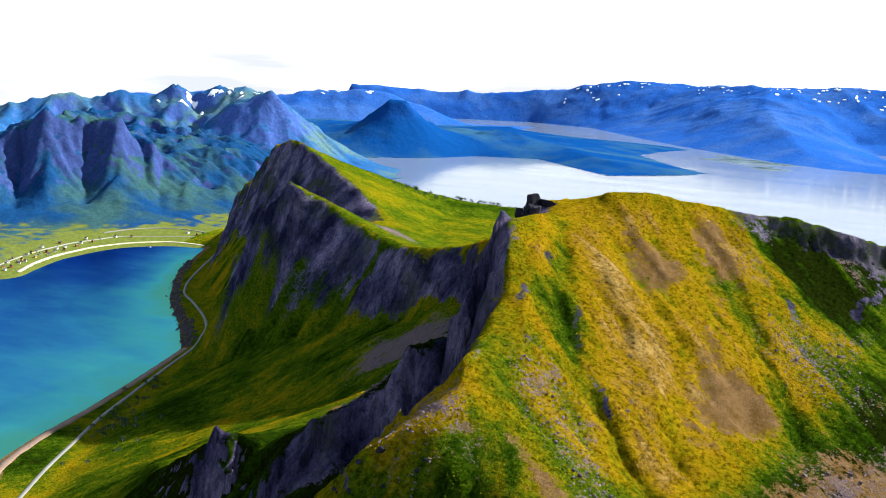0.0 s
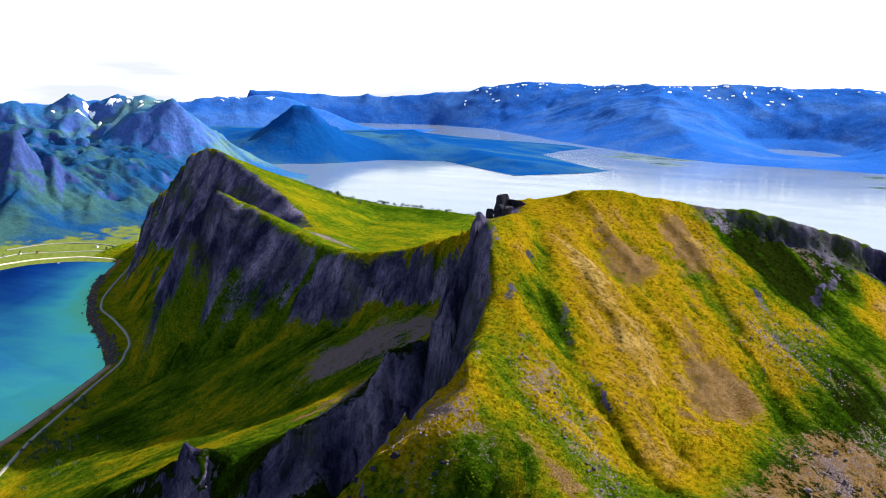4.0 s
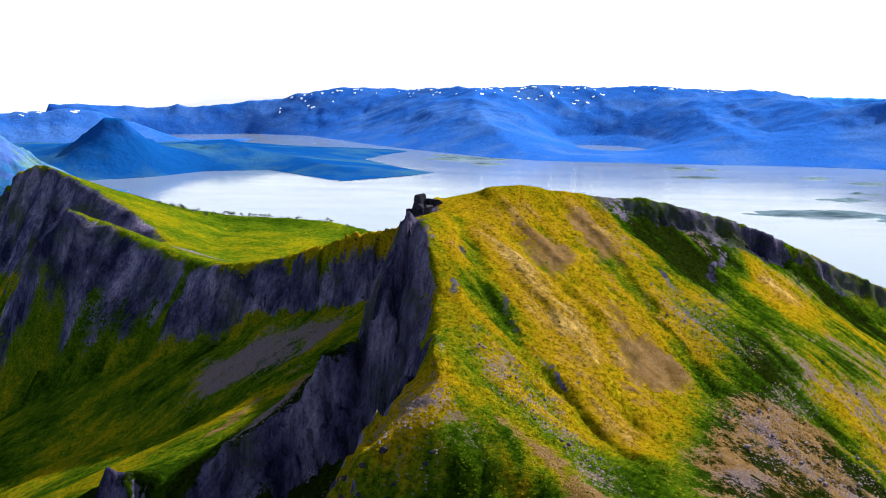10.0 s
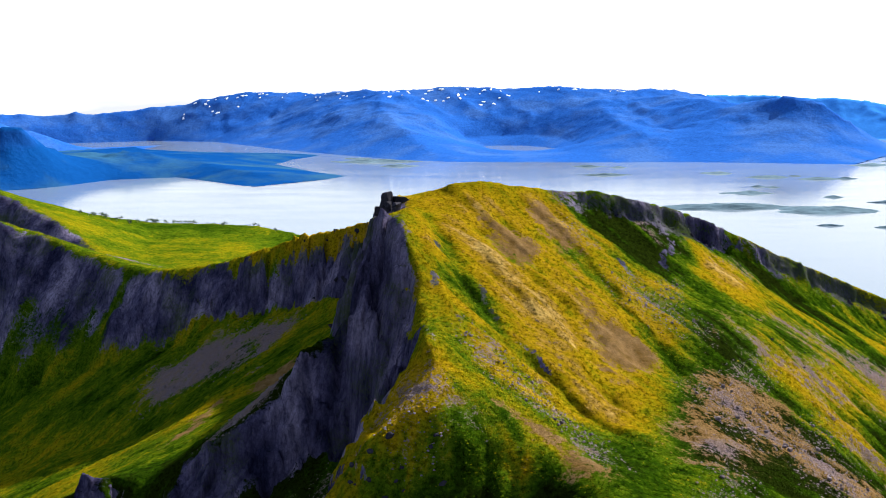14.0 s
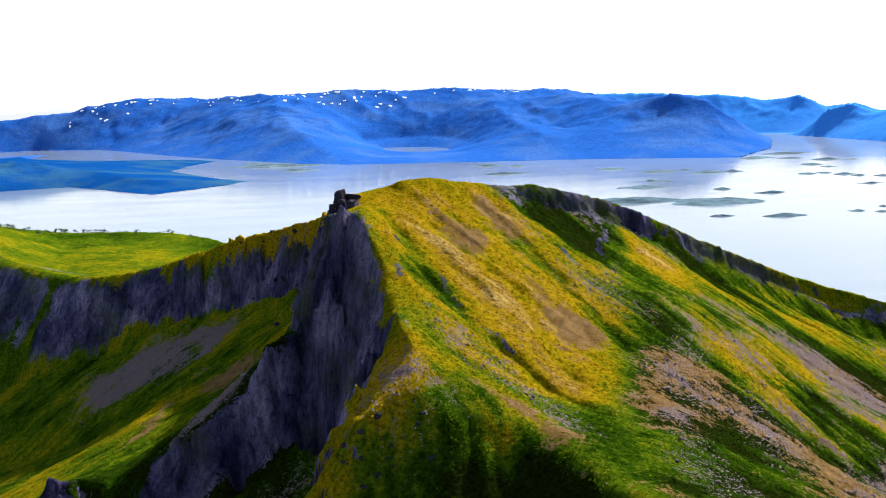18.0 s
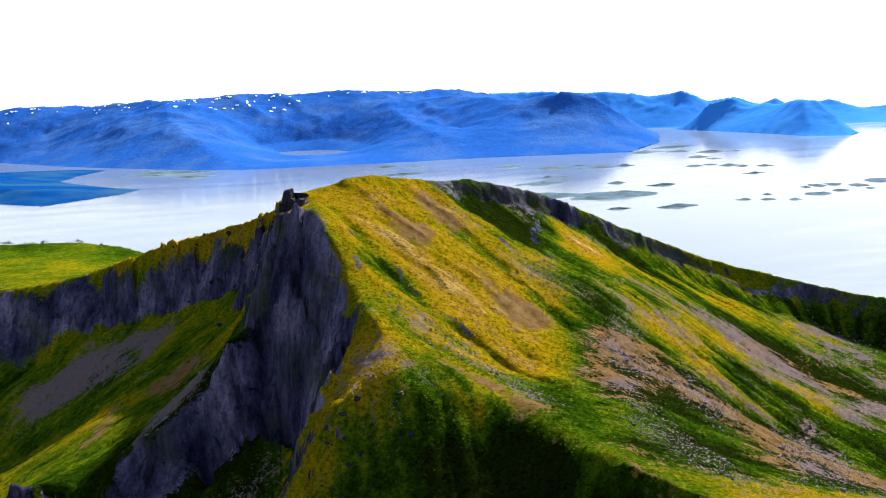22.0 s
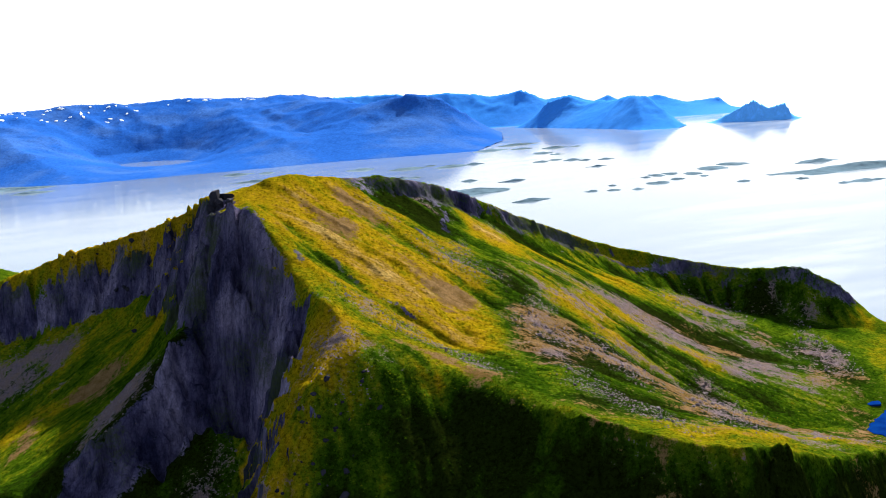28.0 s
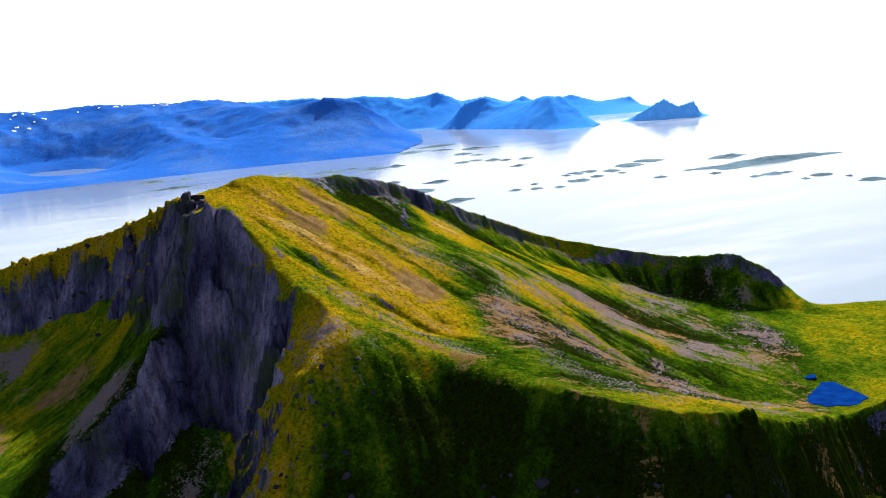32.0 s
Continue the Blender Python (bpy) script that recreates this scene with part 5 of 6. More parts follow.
tower = tagged(new("rock_spire"), "black jagged rock spire on the mountain top", "rock")
for x, y, z, size, seed, lean, taper in [(-0.2, 0.6, 185.4, (3.9, 3.6, 6.9), 1.0, -0.6, 0.36), (3.4, 2.0, 185.6, (3.6, 3.0, 5.4), 2.0, 0.2, 0.30), (4.4, 2.8, 187.4, (1.8, 1.6, 3.4), 3.0, 0.3, 0.4), (-3.2, -4.0, 180.5, (2.0, 2.8, 7.4), 4.0, 0.2, 0.3), (0.4, -4.6, 184.4, (2.2, 2.6, 5.6), 5.0, -0.2, 0.35), (3.2, -7.5, 185.6, (2.2, 3.0, 4.6), 6.0, 0.1, 0.3)]:
    spire(x, y, z, size, seed, lean, taper, tower)


# ---- boulders and outcrops ----
def scatter(area, count, rnd):
    """Random places inside a plan outline."""
    px, py = [p[0] for p in area], [p[1] for p in area]
    got = []
    while len(got) < count:
        x = np.array([rnd.uniform(min(px), max(px)) for _ in range(count)])
        y = np.array([rnd.uniform(min(py), max(py)) for _ in range(count)])
        ok = within(area, x, y, 1.0) > 0.5
        got += list(zip(x[ok], y[ok]))
    return np.array(got[:count])


def place_rocks(name, meshes, spots, sizes, sink, label, group, rnd):
    zs = ground_at(spots[:, 0], spots[:, 1])
    for n, ((x, y), z, s) in enumerate(zip(spots, zs, sizes)):
        ob = new(name, meshes[n % len(meshes)])
        ob.matrix_world = Matrix.LocRotScale((x, y, z + s * sink), Euler((rnd.uniform(-0.3, 0.3), rnd.uniform(-0.3, 0.3), rnd.uniform(0, 6.3))), (s * rnd.uniform(0.8, 1.3), s * rnd.uniform(0.8, 1.3), s * rnd.uniform(0.6, 1.0)))
        tagged(ob, label, "rock", group)


rnd = random.Random(11)
BOULDERS = [rock_mesh("boulder", n, 2) for n in range(6)]
for me in BOULDERS:
    me.materials.append(M_STONE)
for area, count, lo, hi in [(SCREE[0], 60, 0.4, 1.0), (SCREE[1], 40, 0.4, 1.2), (SCREE[3], 45, 0.5, 1.7), (SCREE[5], 25, 0.6, 1.6), (SCREE[6], 45, 0.7, 1.8), (SCREE[8], 30, 0.8, 2.0), (SCREE[9], 30, 0.5, 1.4), (SCREE[10], 25, 0.8, 1.8), (SCREE[14], 30, 0.6, 1.6)]:
    spots = scatter(area, count, rnd)
    place_rocks("boulder", BOULDERS, spots, [lo + (hi - lo) * rnd.random() ** 2.5 for _ in spots], 0.22, "grey angular boulder lying on the mountain scree", "scree boulders", rnd)

OUTCROPS = [rock_mesh("rock_outcrop", 20 + n, 3, (1, 1, 0.9), 0.9) for n in range(6)]
for me in OUTCROPS:
    me.materials.append(M_ROCK)
OUT_AREAS = [
    ([(26, -106), (10, -110), (-2, -116), (-14, -140), (4, -150), (26, -125)], 40, 0.9, 2.6),
    ([(48, -150), (70, -170), (110, -184), (140, -172), (120, -200), (60, -190)], 34, 1.2, 4.5),
    ([(40, -140), (80, -180), (40, -210), (0, -170)], 22, 1.5, 5.0),
    ([(60, 34), (92, 46), (110, 56), (124, 62), (118, 54), (96, 43), (64, 31)], 14, 1.0, 2.4),
    ([(124, 54), (178, 78), (246, 82), (300, 52), (296, 46), (240, 74), (180, 72)], 18, 1.2, 3.5),
    ([(110, 10), (150, 16), (200, 4), (170, -20), (120, -20)], 22, 0.7, 1.8),
    ([(-40, 60), (-20, 120), (-46, 168), (-70, 180), (-60, 140), (-44, 100)], 20, 1.5, 4.0),
]
for area, count, lo, hi in OUT_AREAS:
    spots = scatter(area, count, rnd)
    place_rocks("rock_outcrop", OUTCROPS, spots, [lo + (hi - lo) * rnd.random() ** 2 for _ in spots], -0.12, "dark lichened rock outcrop breaking through mountain grass", "rock outcrops", rnd)


# ---- loose stones and grass tussocks, too many to count ----
def clumps(name, spots, sizes, shape, faces, mat, jitter, label, category, colors=None, sink=0.0):
    """Many small solids in one mesh; each is shape scaled, turned and shaken."""
    r = np.random.RandomState(5)
    n, k = len(spots), len(shape)
    z = ground_at(spots[:, 0], spots[:, 1])
    a = r.rand(n) * 6.283
    base = shape[None] * (1 + jitter * (r.rand(n, k, 3) - 0.5)) * sizes[:, None, None]
    co = np.empty((n, k, 3))
    co[..., 0] = base[..., 0] * np.cos(a)[:, None] - base[..., 1] * np.sin(a)[:, None] + spots[:, :1]
    co[..., 1] = base[..., 0] * np.sin(a)[:, None] + base[..., 1] * np.cos(a)[:, None] + spots[:, 1:2]
    co[..., 2] = base[..., 2] + z[:, None] + sink * sizes[:, None]
    tri = (faces[None] + (np.arange(n) * k)[:, None, None]).reshape(-1, 3)
    me = bpy.data.meshes.new(name)
    me.vertices.add(n * k)
    me.vertices.foreach_set("co", co.ravel())
    me.loops.add(tri.size)
    me.loops.foreach_set("vertex_index", tri.ravel())
    me.polygons.add(len(tri))
    me.polygons.foreach_set("loop_start", np.arange(len(tri)) * 3)
    me.polygons.foreach_set("loop_total", np.full(len(tri), 3))
    me.update(calc_edges=True)
    if colors is not None:
        at = me.color_attributes.new("cover", "FLOAT_COLOR", "POINT")
        at.data.foreach_set("color", np.repeat(colors, k, 0).ravel())
    me.materials.append(mat)
    return tagged(new(name, me), label, category, "", "stuff")


STONE_SHAPE = np.array([(0.5, 0, 0), (0.1, 0.45, 0.05), (-0.45, 0.2, 0), (-0.3, -0.4, 0.05), (0.3, -0.4, 0), (0.15, 0.1, 0.4), (-0.2, -0.1, 0.34)])
STONE_FACES = np.array([(0, 1, 5), (1, 6, 5), (1, 2, 6), (2, 3, 6), (3, 4, 6), (4, 5, 6), (4, 0, 5)])
spots, sizes = [], []
for n, area in enumerate(SCREE):
    px, py = np.array(area, float).T
    size = abs(np.sum(px * np.roll(py, -1) - py * np.roll(px, -1))) / 2
    near = n in (0, 1, 2, 3, 4, 5, 6, 9, 12)
    count = int(min(2600, size * (2.6 if near else 0.55)))
    grown = [(px.mean() + (u - px.mean()) * 1.35, py.mean() + (v - py.mean()) * 1.35) for u, v in area]
    s = scatter(grown, count, rnd)
    s = s[within(area, s[:, 0] + 6 * fbm(s[:, 0], s[:, 1], 12, 4, 1), s[:, 1] + 6 * fbm(s[:, 0], s[:, 1], 12, 4, 4), 9) > np.random.RandomState(n + 40).rand(len(s))]
    count = len(s)
    spots.append(s)
    sizes.append((0.28 if near else 0.5) + (0.6 if near else 1.0) * np.random.RandomState(n).rand(count) ** 3)
clumps("scree_stones", np.concatenate(spots), np.concatenate(sizes), STONE_SHAPE, STONE_FACES, M_STONE, 0.5, "loose grey scree stones on the slopes", "stones", None, -0.08)


def tussocks():
    r = np.random.RandomState(9)
    grounds = [([(2, 8), (56, 34), (100, 4), (98, -60), (76, -96), (60, -150), (40, -128), (24, -108), (12, -50)], 30000, 0.75), ([(84, -20), (150, 10), (230, 10), (228, -74), (170, -136), (104, -172), (70, -150), (80, -70)], 20000, 0.85), ([(26, -104), (60, -156), (100, -178), (120, -215), (60, -240), (-10, -170), (-2, -114)], 14000, 0.8)]
    spots, sizes = [], []
    for area, count, big in grounds:
        s = scatter(area, count, rnd)
        spots.append(s)
        sizes.append(big * (0.45 + 0.75 * r.rand(count) ** 2))
    spots, sizes = np.concatenate(spots), np.concatenate(sizes)
    i = np.clip(np.searchsorted(xs, spots[:, 0]), 0, len(xs) - 1)
    j = np.clip(np.searchsorted(ys, spots[:, 1]), 0, len(ys) - 1)
    c = COVER[i, j].copy()
    ok = (c[:, 1] < 0.35) & (c[:, 0] < 0.45) & (c[:, 3] < 0.35)
    c[:, [0, 1, 3]] = 0
    c[:, 2] = np.clip(c[:, 2] + r.normal(0.02, 0.09, len(c)), 0, 1)
    shape = np.array([(0.42, 0, -0.1), (0.13, 0.4, -0.1), (-0.34, 0.25, -0.1), (-0.34, -0.25, -0.1), (0.13, -0.4, -0.1), (0.05, 0.02, 0.24)])
    faces = np.array([(0, 1, 5), (1, 2, 5), (2, 3, 5), (3, 4, 5), (4, 0, 5)])
    clumps("grass_tussocks", spots[ok], sizes[ok], shape, faces, M_MOUNT, 0.7, "golden and green mountain grass tussocks", "grass", c[ok])


tussocks()

# ---- the tarns ----
def pool(name, outline, z, label):
    bm = bmesh.new()
    px = [p[0] for p in outline]
    verts = [bm.verts.new((x, y, z)) for x, y in outline]
    low = [bm.verts.new((x, y, z - 0.8)) for x, y in outline]
    bm.faces.new(verts)
    for a in range(len(verts)):
        b = (a + 1) % len(verts)
        bm.faces.new((verts[a], low[a], low[b], verts[b]))
    me = bpy.data.meshes.new(name)
    bm.to_mesh(me)
    bm.free()
    me.materials.append(M_TARN)
    return tagged(new(name, me), label, "lake", "", "structure")


def tarn_material():
    m, nt, b = material("tarn_water", 0.06, 0.0)
    nt.links.new(ramp(nt, noise_node(nt, 0.2, 4), [(0.3, (0.001, 0.012, 0.085)), (0.7, (0.002, 0.026, 0.14))]), b.inputs["Base Color"])
    bump(nt, b, noise_node(nt, 1.5, 3), 0.05, 0.1)
    return m


M_TARN = tarn_material()


def shoreline(outline, wobble, k=6):
    pts = []
    n = len(outline)
    for a in range(n):
        (x0, y0), (x1, y1) = outline[a], outline[(a + 1) % n]
        for q in range(k):
            x, y = x0 + (x1 - x0) * q / k, y0 + (y1 - y0) * q / k
            pts.append((x + wobble * noise.noise(Vector((x * 0.25, y * 0.25, 1))), y + wobble * noise.noise(Vector((x * 0.25, y * 0.25, 9)))))
    return pts


pool("tarn", shoreline([(231, -77), (233, -70), (241, -67.5), (252, -60), (258.5, -61.5), (256, -73), (254, -85), (244, -88), (234, -83)], 2.0), 80.75, "deep blue mountain tarn in a stony hollow")
pool("pond", shoreline([(249, -52), (253, -50), (256, -53), (254, -56), (250, -55)], 0.6, 4), float(min(ground_at([250, 252, 254, 253], [-53, -53, -53, -51]))) + 0.25, "small blue pond beside the mountain tarn")

# ---- road, beach and shore rocks ----
def ribbon(name, line, width, lift, mat, label, category, height, step=4.0):
    """A thin strip with a cross-fall, laid on the ground along a plan line."""
    p = np.array(line, float)
    s = np.r_[0, np.cumsum(np.hypot(*np.diff(p, axis=0).T))]
    t = np.arange(0, s[-1], step)
    # smooth the corners
    x, y = np.interp(t, s, p[:, 0]), np.interp(t, s, p[:, 1])
    k = np.ones(7) / 7
    x[3:-3], y[3:-3] = np.convolve(x, k, "valid"), np.convolve(y, k, "valid")
    dx, dy = np.gradient(x), np.gradient(y)
    n = np.hypot(dx, dy)
    nx, ny = -dy / n, dx / n
    wide = width * (1 + 0.12 * np.sin(t * 0.31)) if category == "beach" else width + 0 * t
    gx = np.stack([x + nx * wide * f for f in (-0.55, -0.5, 0, 0.5, 0.55)], 1)
    gy = np.stack([y + ny * wide * f for f in (-0.55, -0.5, 0, 0.5, 0.55)], 1)
    z = np.max([height(gx[:, c], gy[:, c]) for c in range(5)], 0)[:, None] + np.array([lift - 1.2, lift, lift + 0.03 * width, lift, lift - 1.2])[None]
    return tagged(sheet(name, gx, gy, z, mat), label, category, "", "structure")


def jag_at(x, y):
    return bilinear(HILLS["jagged_mountain"], -1420, 160, 4, np.asarray(x, float), np.asarray(y, float))


ROAD = [(-262, -14), (-285, 31), (-304, 64), (-321, 100), (-341, 140), (-358, 184), (-379, 240), (-395, 288), (-423, 335), (-449, 362), (-491, 396), (-530, 424), (-558, 460), (-585, 507), (-633, 596), (-658, 640), (-676, 672)]
ribbon("road", ROAD, 2.3, 0.35, M_ROAD, "narrow pale coast road along the shore", "road", lambda x, y: ground_at(x, y))
ribbon("road_2", [(-676, 672), (-692, 682), (-716, 690), (-742, 694), (-772, 690), (-800, 668), (-818, 634), (-826, 600)], 2.3, 0.5, M_ROAD, "narrow pale road bending round the head of the bay", "road", jag_at)
ribbon("road_3", [(-700, 690), (-760, 640), (-800, 600), (-806, 530), (-795, 470), (-775, 420), (-760, 385)], 2.0, 0.5, M_ROAD, "village road behind the beach", "road", jag_at)
ribbon("beach", [(-668, 634), (-690, 633), (-720, 629), (-738, 622), (-758, 598), (-772, 574), (-777, 540), (-774, 505), (-768, 468), (-752, 430), (-730, 392)], 4.5, 0.5, M_SAND, "pale sand beach at the head of the bay", "beach", lambda x, y: np.clip(jag_at(x, y), 0.2, 2.2))
ribbon("shore_bank", [(-300, 8), (-336, 66), (-350, 106), (-360, 150), (-380, 217), (-404, 288)], 5, 0.25, M_SHINGLE, "brown shingle bank along the waterline", "beach", lambda x, y: np.clip(ground_at(x, y), 0.2, 1.6))

TIDE_LINE = np.array([(-408, 294), (-430, 318), (-453, 341), (-490, 373), (-531, 412), (-570, 456), (-605, 504), (-640, 560)], float)
r = np.random.RandomState(21)
u = r.rand(900) * (len(TIDE_LINE) - 1.001)
i = u.astype(int)
tide = TIDE_LINE[i] + (TIDE_LINE[i + 1] - TIDE_LINE[i]) * (u - i)[:, None] + r.normal(0, 1, (900, 2)) * np.array([3.2, 2.4])
clumps("tide_rocks", tide, 1.0 + 4.5 * r.rand(900) ** 3, STONE_SHAPE, STONE_FACES, M_TIDE, 0.6, "dark weedy rocks along the tide line", "rocks", None, 0.0)


# ---- islands and skerries ----
def islet(cx, cy, rx, ry, h, seed, label, name="island"):
    """A low rocky island with an uneven coast and a few knolls."""
    n = 26 if rx < 60 else 46
    u = np.linspace(-1.25, 1.25, n)
    gx, gy = np.meshgrid(u, u, indexing="ij")
    wob = fbm(gx * 10 + seed * 13.7, gy * 10 + seed * 5.1, 9, 4, seed)
    r2 = np.sqrt(gx**2 + gy**2) + 0.42 * wob
    z = h * (1 - r2) * 1.4 + h * 0.5 * fbm(gx * 10 + seed * 3.3, gy * 10, 5, 4, seed + 2)
    z = np.where(z > 0, z, np.maximum(z, -1.5))
    ob = sheet(name, cx + gx * rx, cy + gy * ry, z, M_ISLET, None, None, z > 0)
    tagged(ob, label, "island", "fjord islands" if name == "island" else "")


SKERRIES_INNER = [(583, 2200, 34, 22), (684, 2085, 40, 22), (783, 2030, 44, 20), (752, 2110, 18, 10), (601, 1858, 15, 8), (630, 1844, 15, 7), (547, 1725, 42, 15), (695, 1645, 18, 9), (764, 1555, 24, 6), (851, 2029, 23, 7), (294, 2178, 57, 16), (272, 2445, 44, 14), (347, 2404, 24, 14)]
SKERRIES_OUTER = [(1049, 2420, 46, 26), (1137, 2369, 28, 22), (1186, 2545, 62, 22), (1209, 2289, 36, 10), (1271, 2265, 17, 8), (1106, 2147, 25, 15), (1117, 2072, 16, 13), (992, 1909, 18, 12), (1037, 1920, 15, 14), (1064, 1873, 23, 10), (1081, 1837, 14, 8), (1129, 1812, 17, 11), (1023, 1665, 23, 5)]
SKERRIES_CHAIN = [(798, 1253, 14, 10), (832, 1235, 10, 10), (867, 1300, 7, 6), (872, 1212, 10, 9), (980, 1364, 9, 13), (1014, 1376, 14, 17), (1046, 1377, 14, 17), (947, 1259, 19, 16), (1003, 1287, 14, 9), (1076, 1341, 15, 17), (1154, 1393, 26, 24), (1065, 1287, 8, 8), (1230, 1417, 24, 36), (1062, 1150, 12, 9), (1150, 1098, 11, 9)]
SKERRIES_EAST = [(1157, 994, 10, 8), (1201, 993, 27, 16), (1176, 893, 7, 7), (1228, 904, 17, 14), (1237, 853, 5, 6), (1222, 790, 22, 17), (1363, 1309, 41, 18), (658, 1226, 30, 12), (560, 1246, 16, 6), (-460, 2840, 47, 18), (-285, 2520, 48, 12)]
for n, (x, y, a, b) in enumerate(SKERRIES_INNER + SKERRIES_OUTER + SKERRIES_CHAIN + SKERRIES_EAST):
    islet(x, y, a * 1.15, b * 1.25, 1.0 + 0.08 * min(a, 40), n, "low grey-blue rocky skerry in the bright fjord")
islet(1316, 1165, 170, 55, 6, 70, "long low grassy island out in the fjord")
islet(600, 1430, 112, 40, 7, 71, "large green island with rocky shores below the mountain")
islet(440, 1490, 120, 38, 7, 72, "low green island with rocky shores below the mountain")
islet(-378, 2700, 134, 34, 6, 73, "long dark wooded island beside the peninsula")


# ---- village, boat and trees ----
def box(bm, x0, y0, z0, x1, y1, z1):
    vs = [bm.verts.new((x, y, z)) for z in (z0, z1) for x, y in ((x0, y0), (x1, y0), (x1, y1), (x0, y1))]
    for f in ((0, 3, 2, 1), (4, 5, 6, 7), (0, 1, 5, 4), (1, 2, 6, 5), (2, 3, 7, 6), (3, 0, 4, 7)):
        bm.faces.new([vs[k] for k in f])


def make_house(paint, label):
    """A small boarded house: walls with gables, roof, chimney, door, windows."""
    house = tagged(new("house"), label, "house", "village houses")
    w, d, h, g = 2.0, 3.0, 1.5, 1.1
    bm = bmesh.new()
    base = [bm.verts.new(p) for p in ((-w / 2, -d / 2, -0.6), (w / 2, -d / 2, -0.6), (w / 2, d / 2, -0.6), (-w / 2, d / 2, -0.6))]
    top = [bm.verts.new(p) for p in ((-w / 2, -d / 2, h), (w / 2, -d / 2, h), (w / 2, d / 2, h), (-w / 2, d / 2, h))]
    a, b = bm.verts.new((0, -d / 2, h + g)), bm.verts.new((0, d / 2, h + g))
    for f in ((base[0], base[1], top[1], a, top[0]), (base[2], base[3], top[3], b, top[2]), (base[1], base[2], top[2], top[1]), (base[3], base[0], top[0], top[3])):
        bm.faces.new(f)
    part("wall", bm, paint, house)
    bm = bmesh.new()
    for sx in (-1, 1):
        q = [(0, -d / 2 - 0.2, h + g + 0.02), (0, d / 2 + 0.2, h + g + 0.02), (sx * (w / 2 + 0.25), d / 2 + 0.2, h - 0.25), (sx * (w / 2 + 0.25), -d / 2 - 0.2, h - 0.25)]
        up, dn = [bm.verts.new((x, y, z + 0.12)) for x, y, z in q], [bm.verts.new(c) for c in q]
        bm.faces.new(up if sx > 0 else up[::-1])
        bm.faces.new(dn[::-1] if sx > 0 else dn)
        for k in range(4):
            bm.faces.new((up[k], dn[k], dn[(k + 1) % 4], up[(k + 1) % 4]))
    roof = part("roof", bm, M_ROOF, house, "dark slate gable roof")
    bm = bmesh.new()
    box(bm, -0.15, 0.4, h + 0.5, 0.15, 0.7, h + g + 0.4)
    part("chimney", bm, M_TIDE, roof)
    bm = bmesh.new()
    box(bm, w / 2, -0.2, -0.1, w / 2 + 0.05, 0.15, 0.75)
    part("door", bm, M_PLANK[1], house)
    for y0 in (-1.1, 0.6):
        bm = bmesh.new()
        box(bm, w / 2, y0, 0.45, w / 2 + 0.04, y0 + 0.4, 0.95)
        part("window", bm, M_PANE, house)
    return house


HOUSE_KINDS = [make_house(M_PLANK[0], "white boarded house with dark slate roof by the bay"), make_house(M_PLANK[1], "red boarded house with dark slate roof by the bay"), make_house(M_PLANK[2], "ochre boarded house with dark slate roof by the bay")]
PLOTS = [(-768, 412), (-778, 426), (-770, 432), (-783, 448), (-774, 453), (-782, 466), (-786, 479), (-783, 488), (-792, 499), (-784, 502), (-798, 540), (-756, 396), (-745, 390), (-752, 403), (-763, 430), (-793, 512), (-796, 556), (-798, 596), (-785, 610), (-750, 676), (-734, 674), (-728, 680), (-759, 419), (-764, 422), (-794, 471), (-790, 461), (-776, 473), (-790, 526), (-802, 574), (-811, 560), (-812, 520), (-806, 490)]
for n, (x, y) in enumerate(PLOTS):
    kind = HOUSE_KINDS[(0, 0, 1, 0, 2, 0, 1)[n % 7]]
    m = pose(x, y, float(jag_at([x], [y])[0]) + 0.5, 0, 0, (n * 47) % 180)
    if n < 3:
        HOUSE_KINDS[n].matrix_basis = pose(PLOTS[n][0], PLOTS[n][1], float(jag_at([x], [y])[0]) + 0.5, 0, 0, n * 47)
    else:
        copy_thing(kind, m)

boat = tagged(new("motor_boat"), "small white motor boat at anchor in the bay", "boat")
bm = bmesh.new()
rings = []
for t, w, k in ((-1.6, 0.62, 0.0), (-0.6, 0.72, 0.0), (0.6, 0.62, 0.05), (1.3, 0.34, 0.12), (1.8, 0.04, 0.22)):
    rings.append([bm.verts.new((t, s * w, z)) for s, z in ((-1, 0.5 + k), (-0.75, 0.0 + k), (0, -0.25 + k), (0.75, 0.0 + k), (1, 0.5 + k))])
for a, b in zip(rings[:-1], rings[1:]):
    for k in range(4):
        bm.faces.new((a[k], a[k + 1], b[k + 1], b[k]))
    bm.faces.new((a[4], a[0], b[0], b[4]))
bm.faces.new(rings[0])
part("hull", bm, M_BOAT, boat)
bm = bmesh.new()
box(bm, -0.5, -0.4, 0.5, 0.5, 0.4, 1.1)
cabin = part("cabin", bm, M_BOAT, boat)
bm = bmesh.new()
box(bm, 0.5, -0.34, 0.7, 0.53, 0.34, 1.0)
part("windscreen", bm, M_PANE, cabin)
boat.matrix_basis = pose(-732, 588, 0.1, 0, 0, 35)


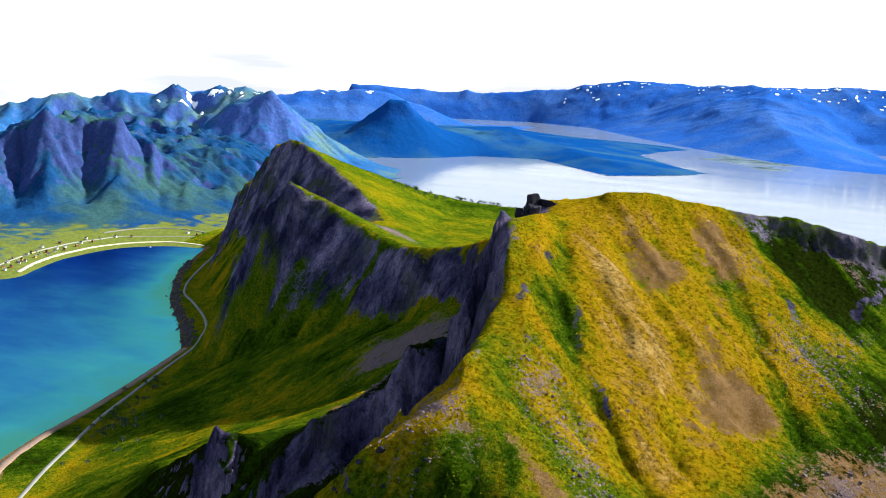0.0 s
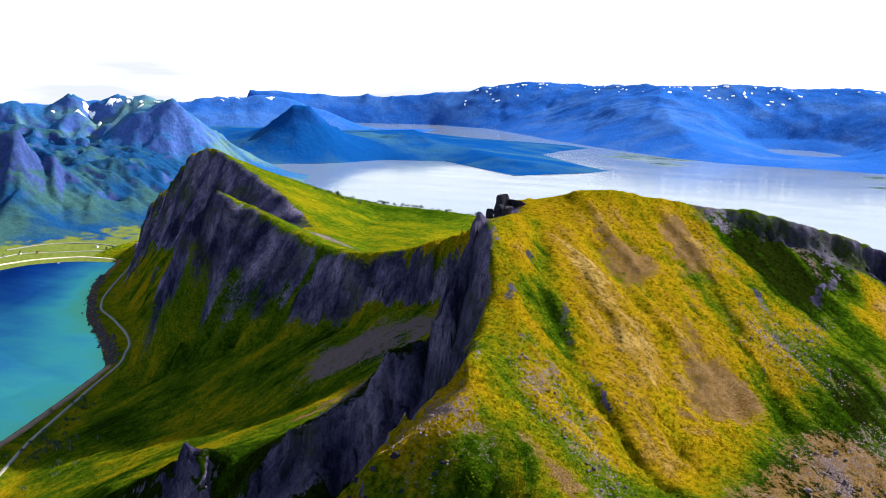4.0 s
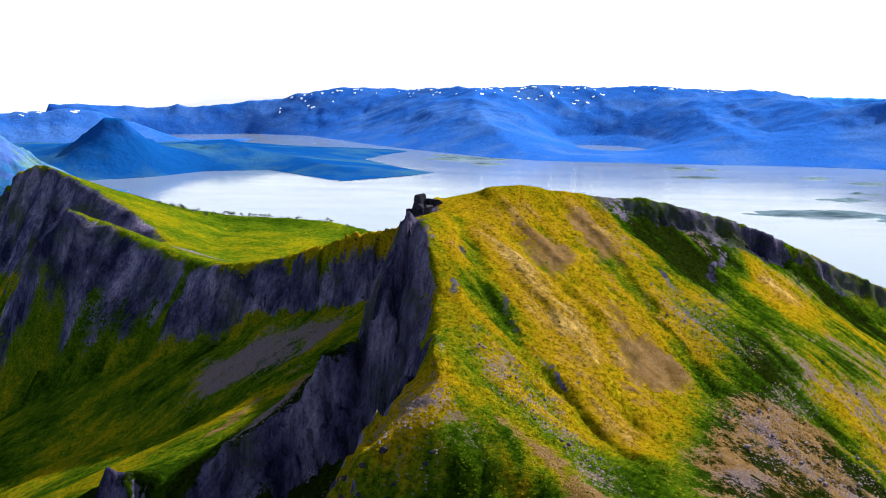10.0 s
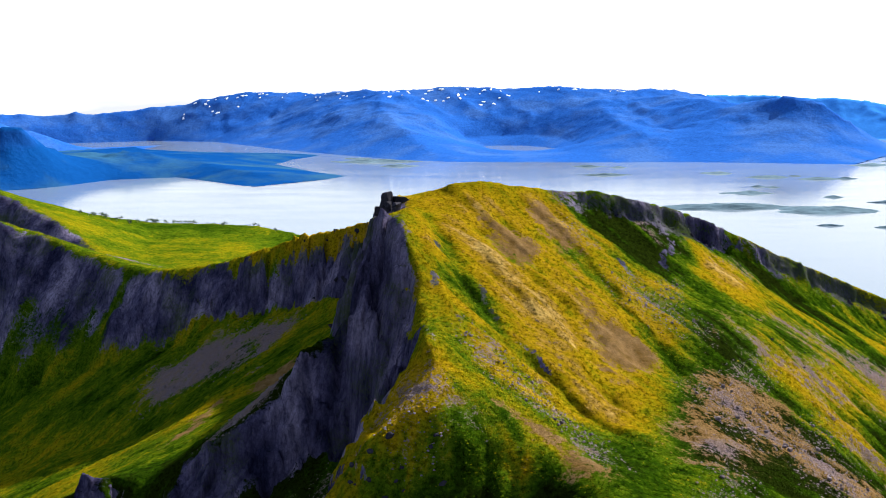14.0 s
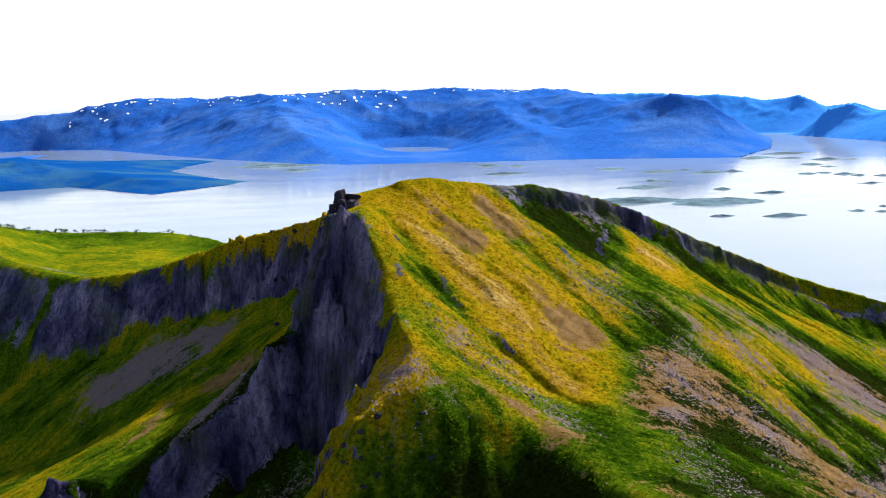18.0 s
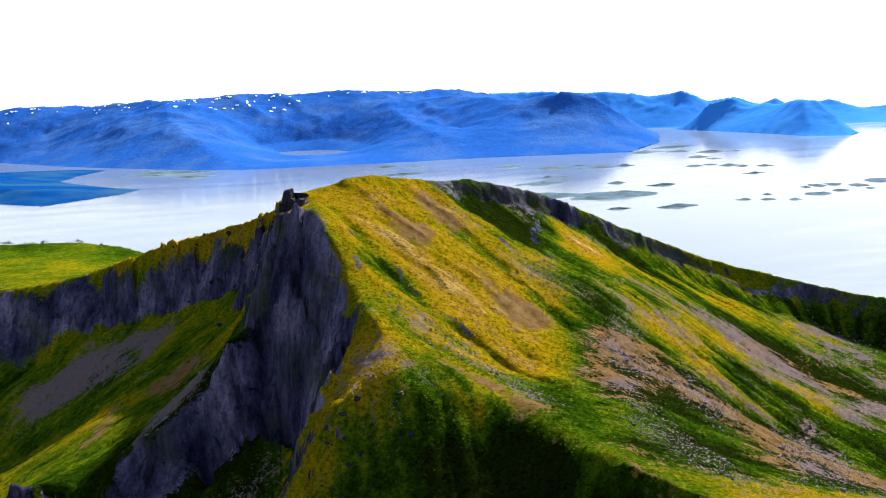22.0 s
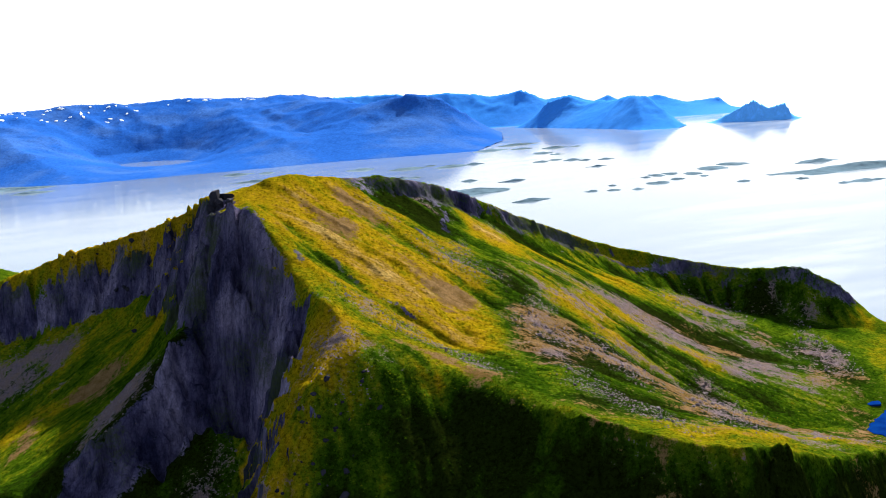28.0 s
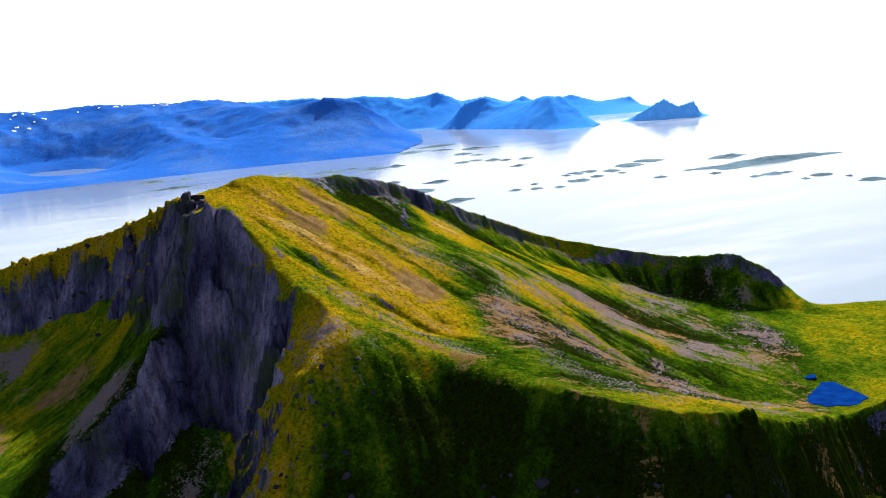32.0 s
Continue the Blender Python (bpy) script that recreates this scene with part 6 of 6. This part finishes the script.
def make_tree(seed, label, bushy):
    """A mountain birch: tapered trunk, limbs, a crown of many leaf clumps."""
    rr = random.Random(seed)
    tree = tagged(new("birch_tree"), label, "tree", "birch trees")
    bm = bmesh.new()

    def limb(a, b, r0, r1):
        d = (b - a).normalized()
        s = d.orthogonal().normalized()
        c = d.cross(s)
        lo = [bm.verts.new(a + (s * math.cos(k * 1.2566) + c * math.sin(k * 1.2566)) * r0) for k in range(5)]
        hi = [bm.verts.new(b + (s * math.cos(k * 1.2566) + c * math.sin(k * 1.2566)) * r1) for k in range(5)]
        for k in range(5):
            bm.faces.new((lo[k], lo[(k + 1) % 5], hi[(k + 1) % 5], hi[k]))

    top = Vector((rr.uniform(-0.2, 0.2), rr.uniform(-0.2, 0.2), 2.3))
    limb(Vector((0, 0, -0.3)), Vector((0.05, 0, 1.1)), 0.12, 0.09)
    limb(Vector((0.05, 0, 1.1)), top, 0.09, 0.03)
    tips = [top]
    for k in range(5):
        a = k * 1.257 + rr.random()
        tip = Vector((math.cos(a) * rr.uniform(0.6, 1.0) * bushy, math.sin(a) * rr.uniform(0.6, 1.0) * bushy, rr.uniform(1.2, 2.1)))
        limb(Vector((0.03, 0, 0.7 + 0.15 * k)), tip, 0.05, 0.02)
        tips.append(tip)
    part("trunk", bm, M_BARK, tree)
    bm = bmesh.new()
    for _ in range(260):
        p = rr.choice(tips) + Vector((rr.gauss(0, 0.36), rr.gauss(0, 0.36), rr.gauss(0, 0.30)))
        n = Vector((rr.gauss(0, 1), rr.gauss(0, 1), rr.gauss(0.5, 1))).normalized()
        s = n.orthogonal().normalized() * rr.uniform(0.10, 0.22)
        c = n.cross(s) * 0.7
        bm.faces.new([bm.verts.new(p + q) for q in (s, c, -s, -c)])
    part("crown", bm, M_LEAF, tree)
    return tree


TREES = [make_tree(1, "small bushy green mountain birch on the slope", 1.0), make_tree(2, "spreading green mountain birch beside the meadow", 1.3), make_tree(3, "dark green birch thicket tree above the shore", 0.9)]
SPOTS = []
for (x, y), count, spread in [((-310, 530), 8, 9), ((-296, 560), 10, 8), ((-268, 576), 10, 9), ((-235, 572), 9, 9), ((-205, 562), 8, 8), ((-172, 550), 6, 8), ((-335, 520), 7, 9), ((-345, 545), 6, 8), ((-329, 140), 14, 7), ((-300, 126), 12, 9), ((-353, 195), 12, 8), ((-335, 168), 8, 6), ((-270, 90), 8, 9), ((-318, 118), 8, 6)]:
    for _ in range(count):
        SPOTS.append((x + rnd.gauss(0, spread), y + rnd.gauss(0, spread)))
zs = ground_at([p[0] for p in SPOTS], [p[1] for p in SPOTS])
for n, ((x, y), z) in enumerate(zip(SPOTS, zs)):
    s = rnd.uniform(0.8, 1.6)
    m = pose(x, y, float(z), 0, 0, rnd.uniform(0, 360))
    if n < 3:
        TREES[n].matrix_basis = m
    else:
        t = copy_thing(TREES[n % 3], m)
        t.scale = (s, s, s * rnd.uniform(0.8, 1.1))
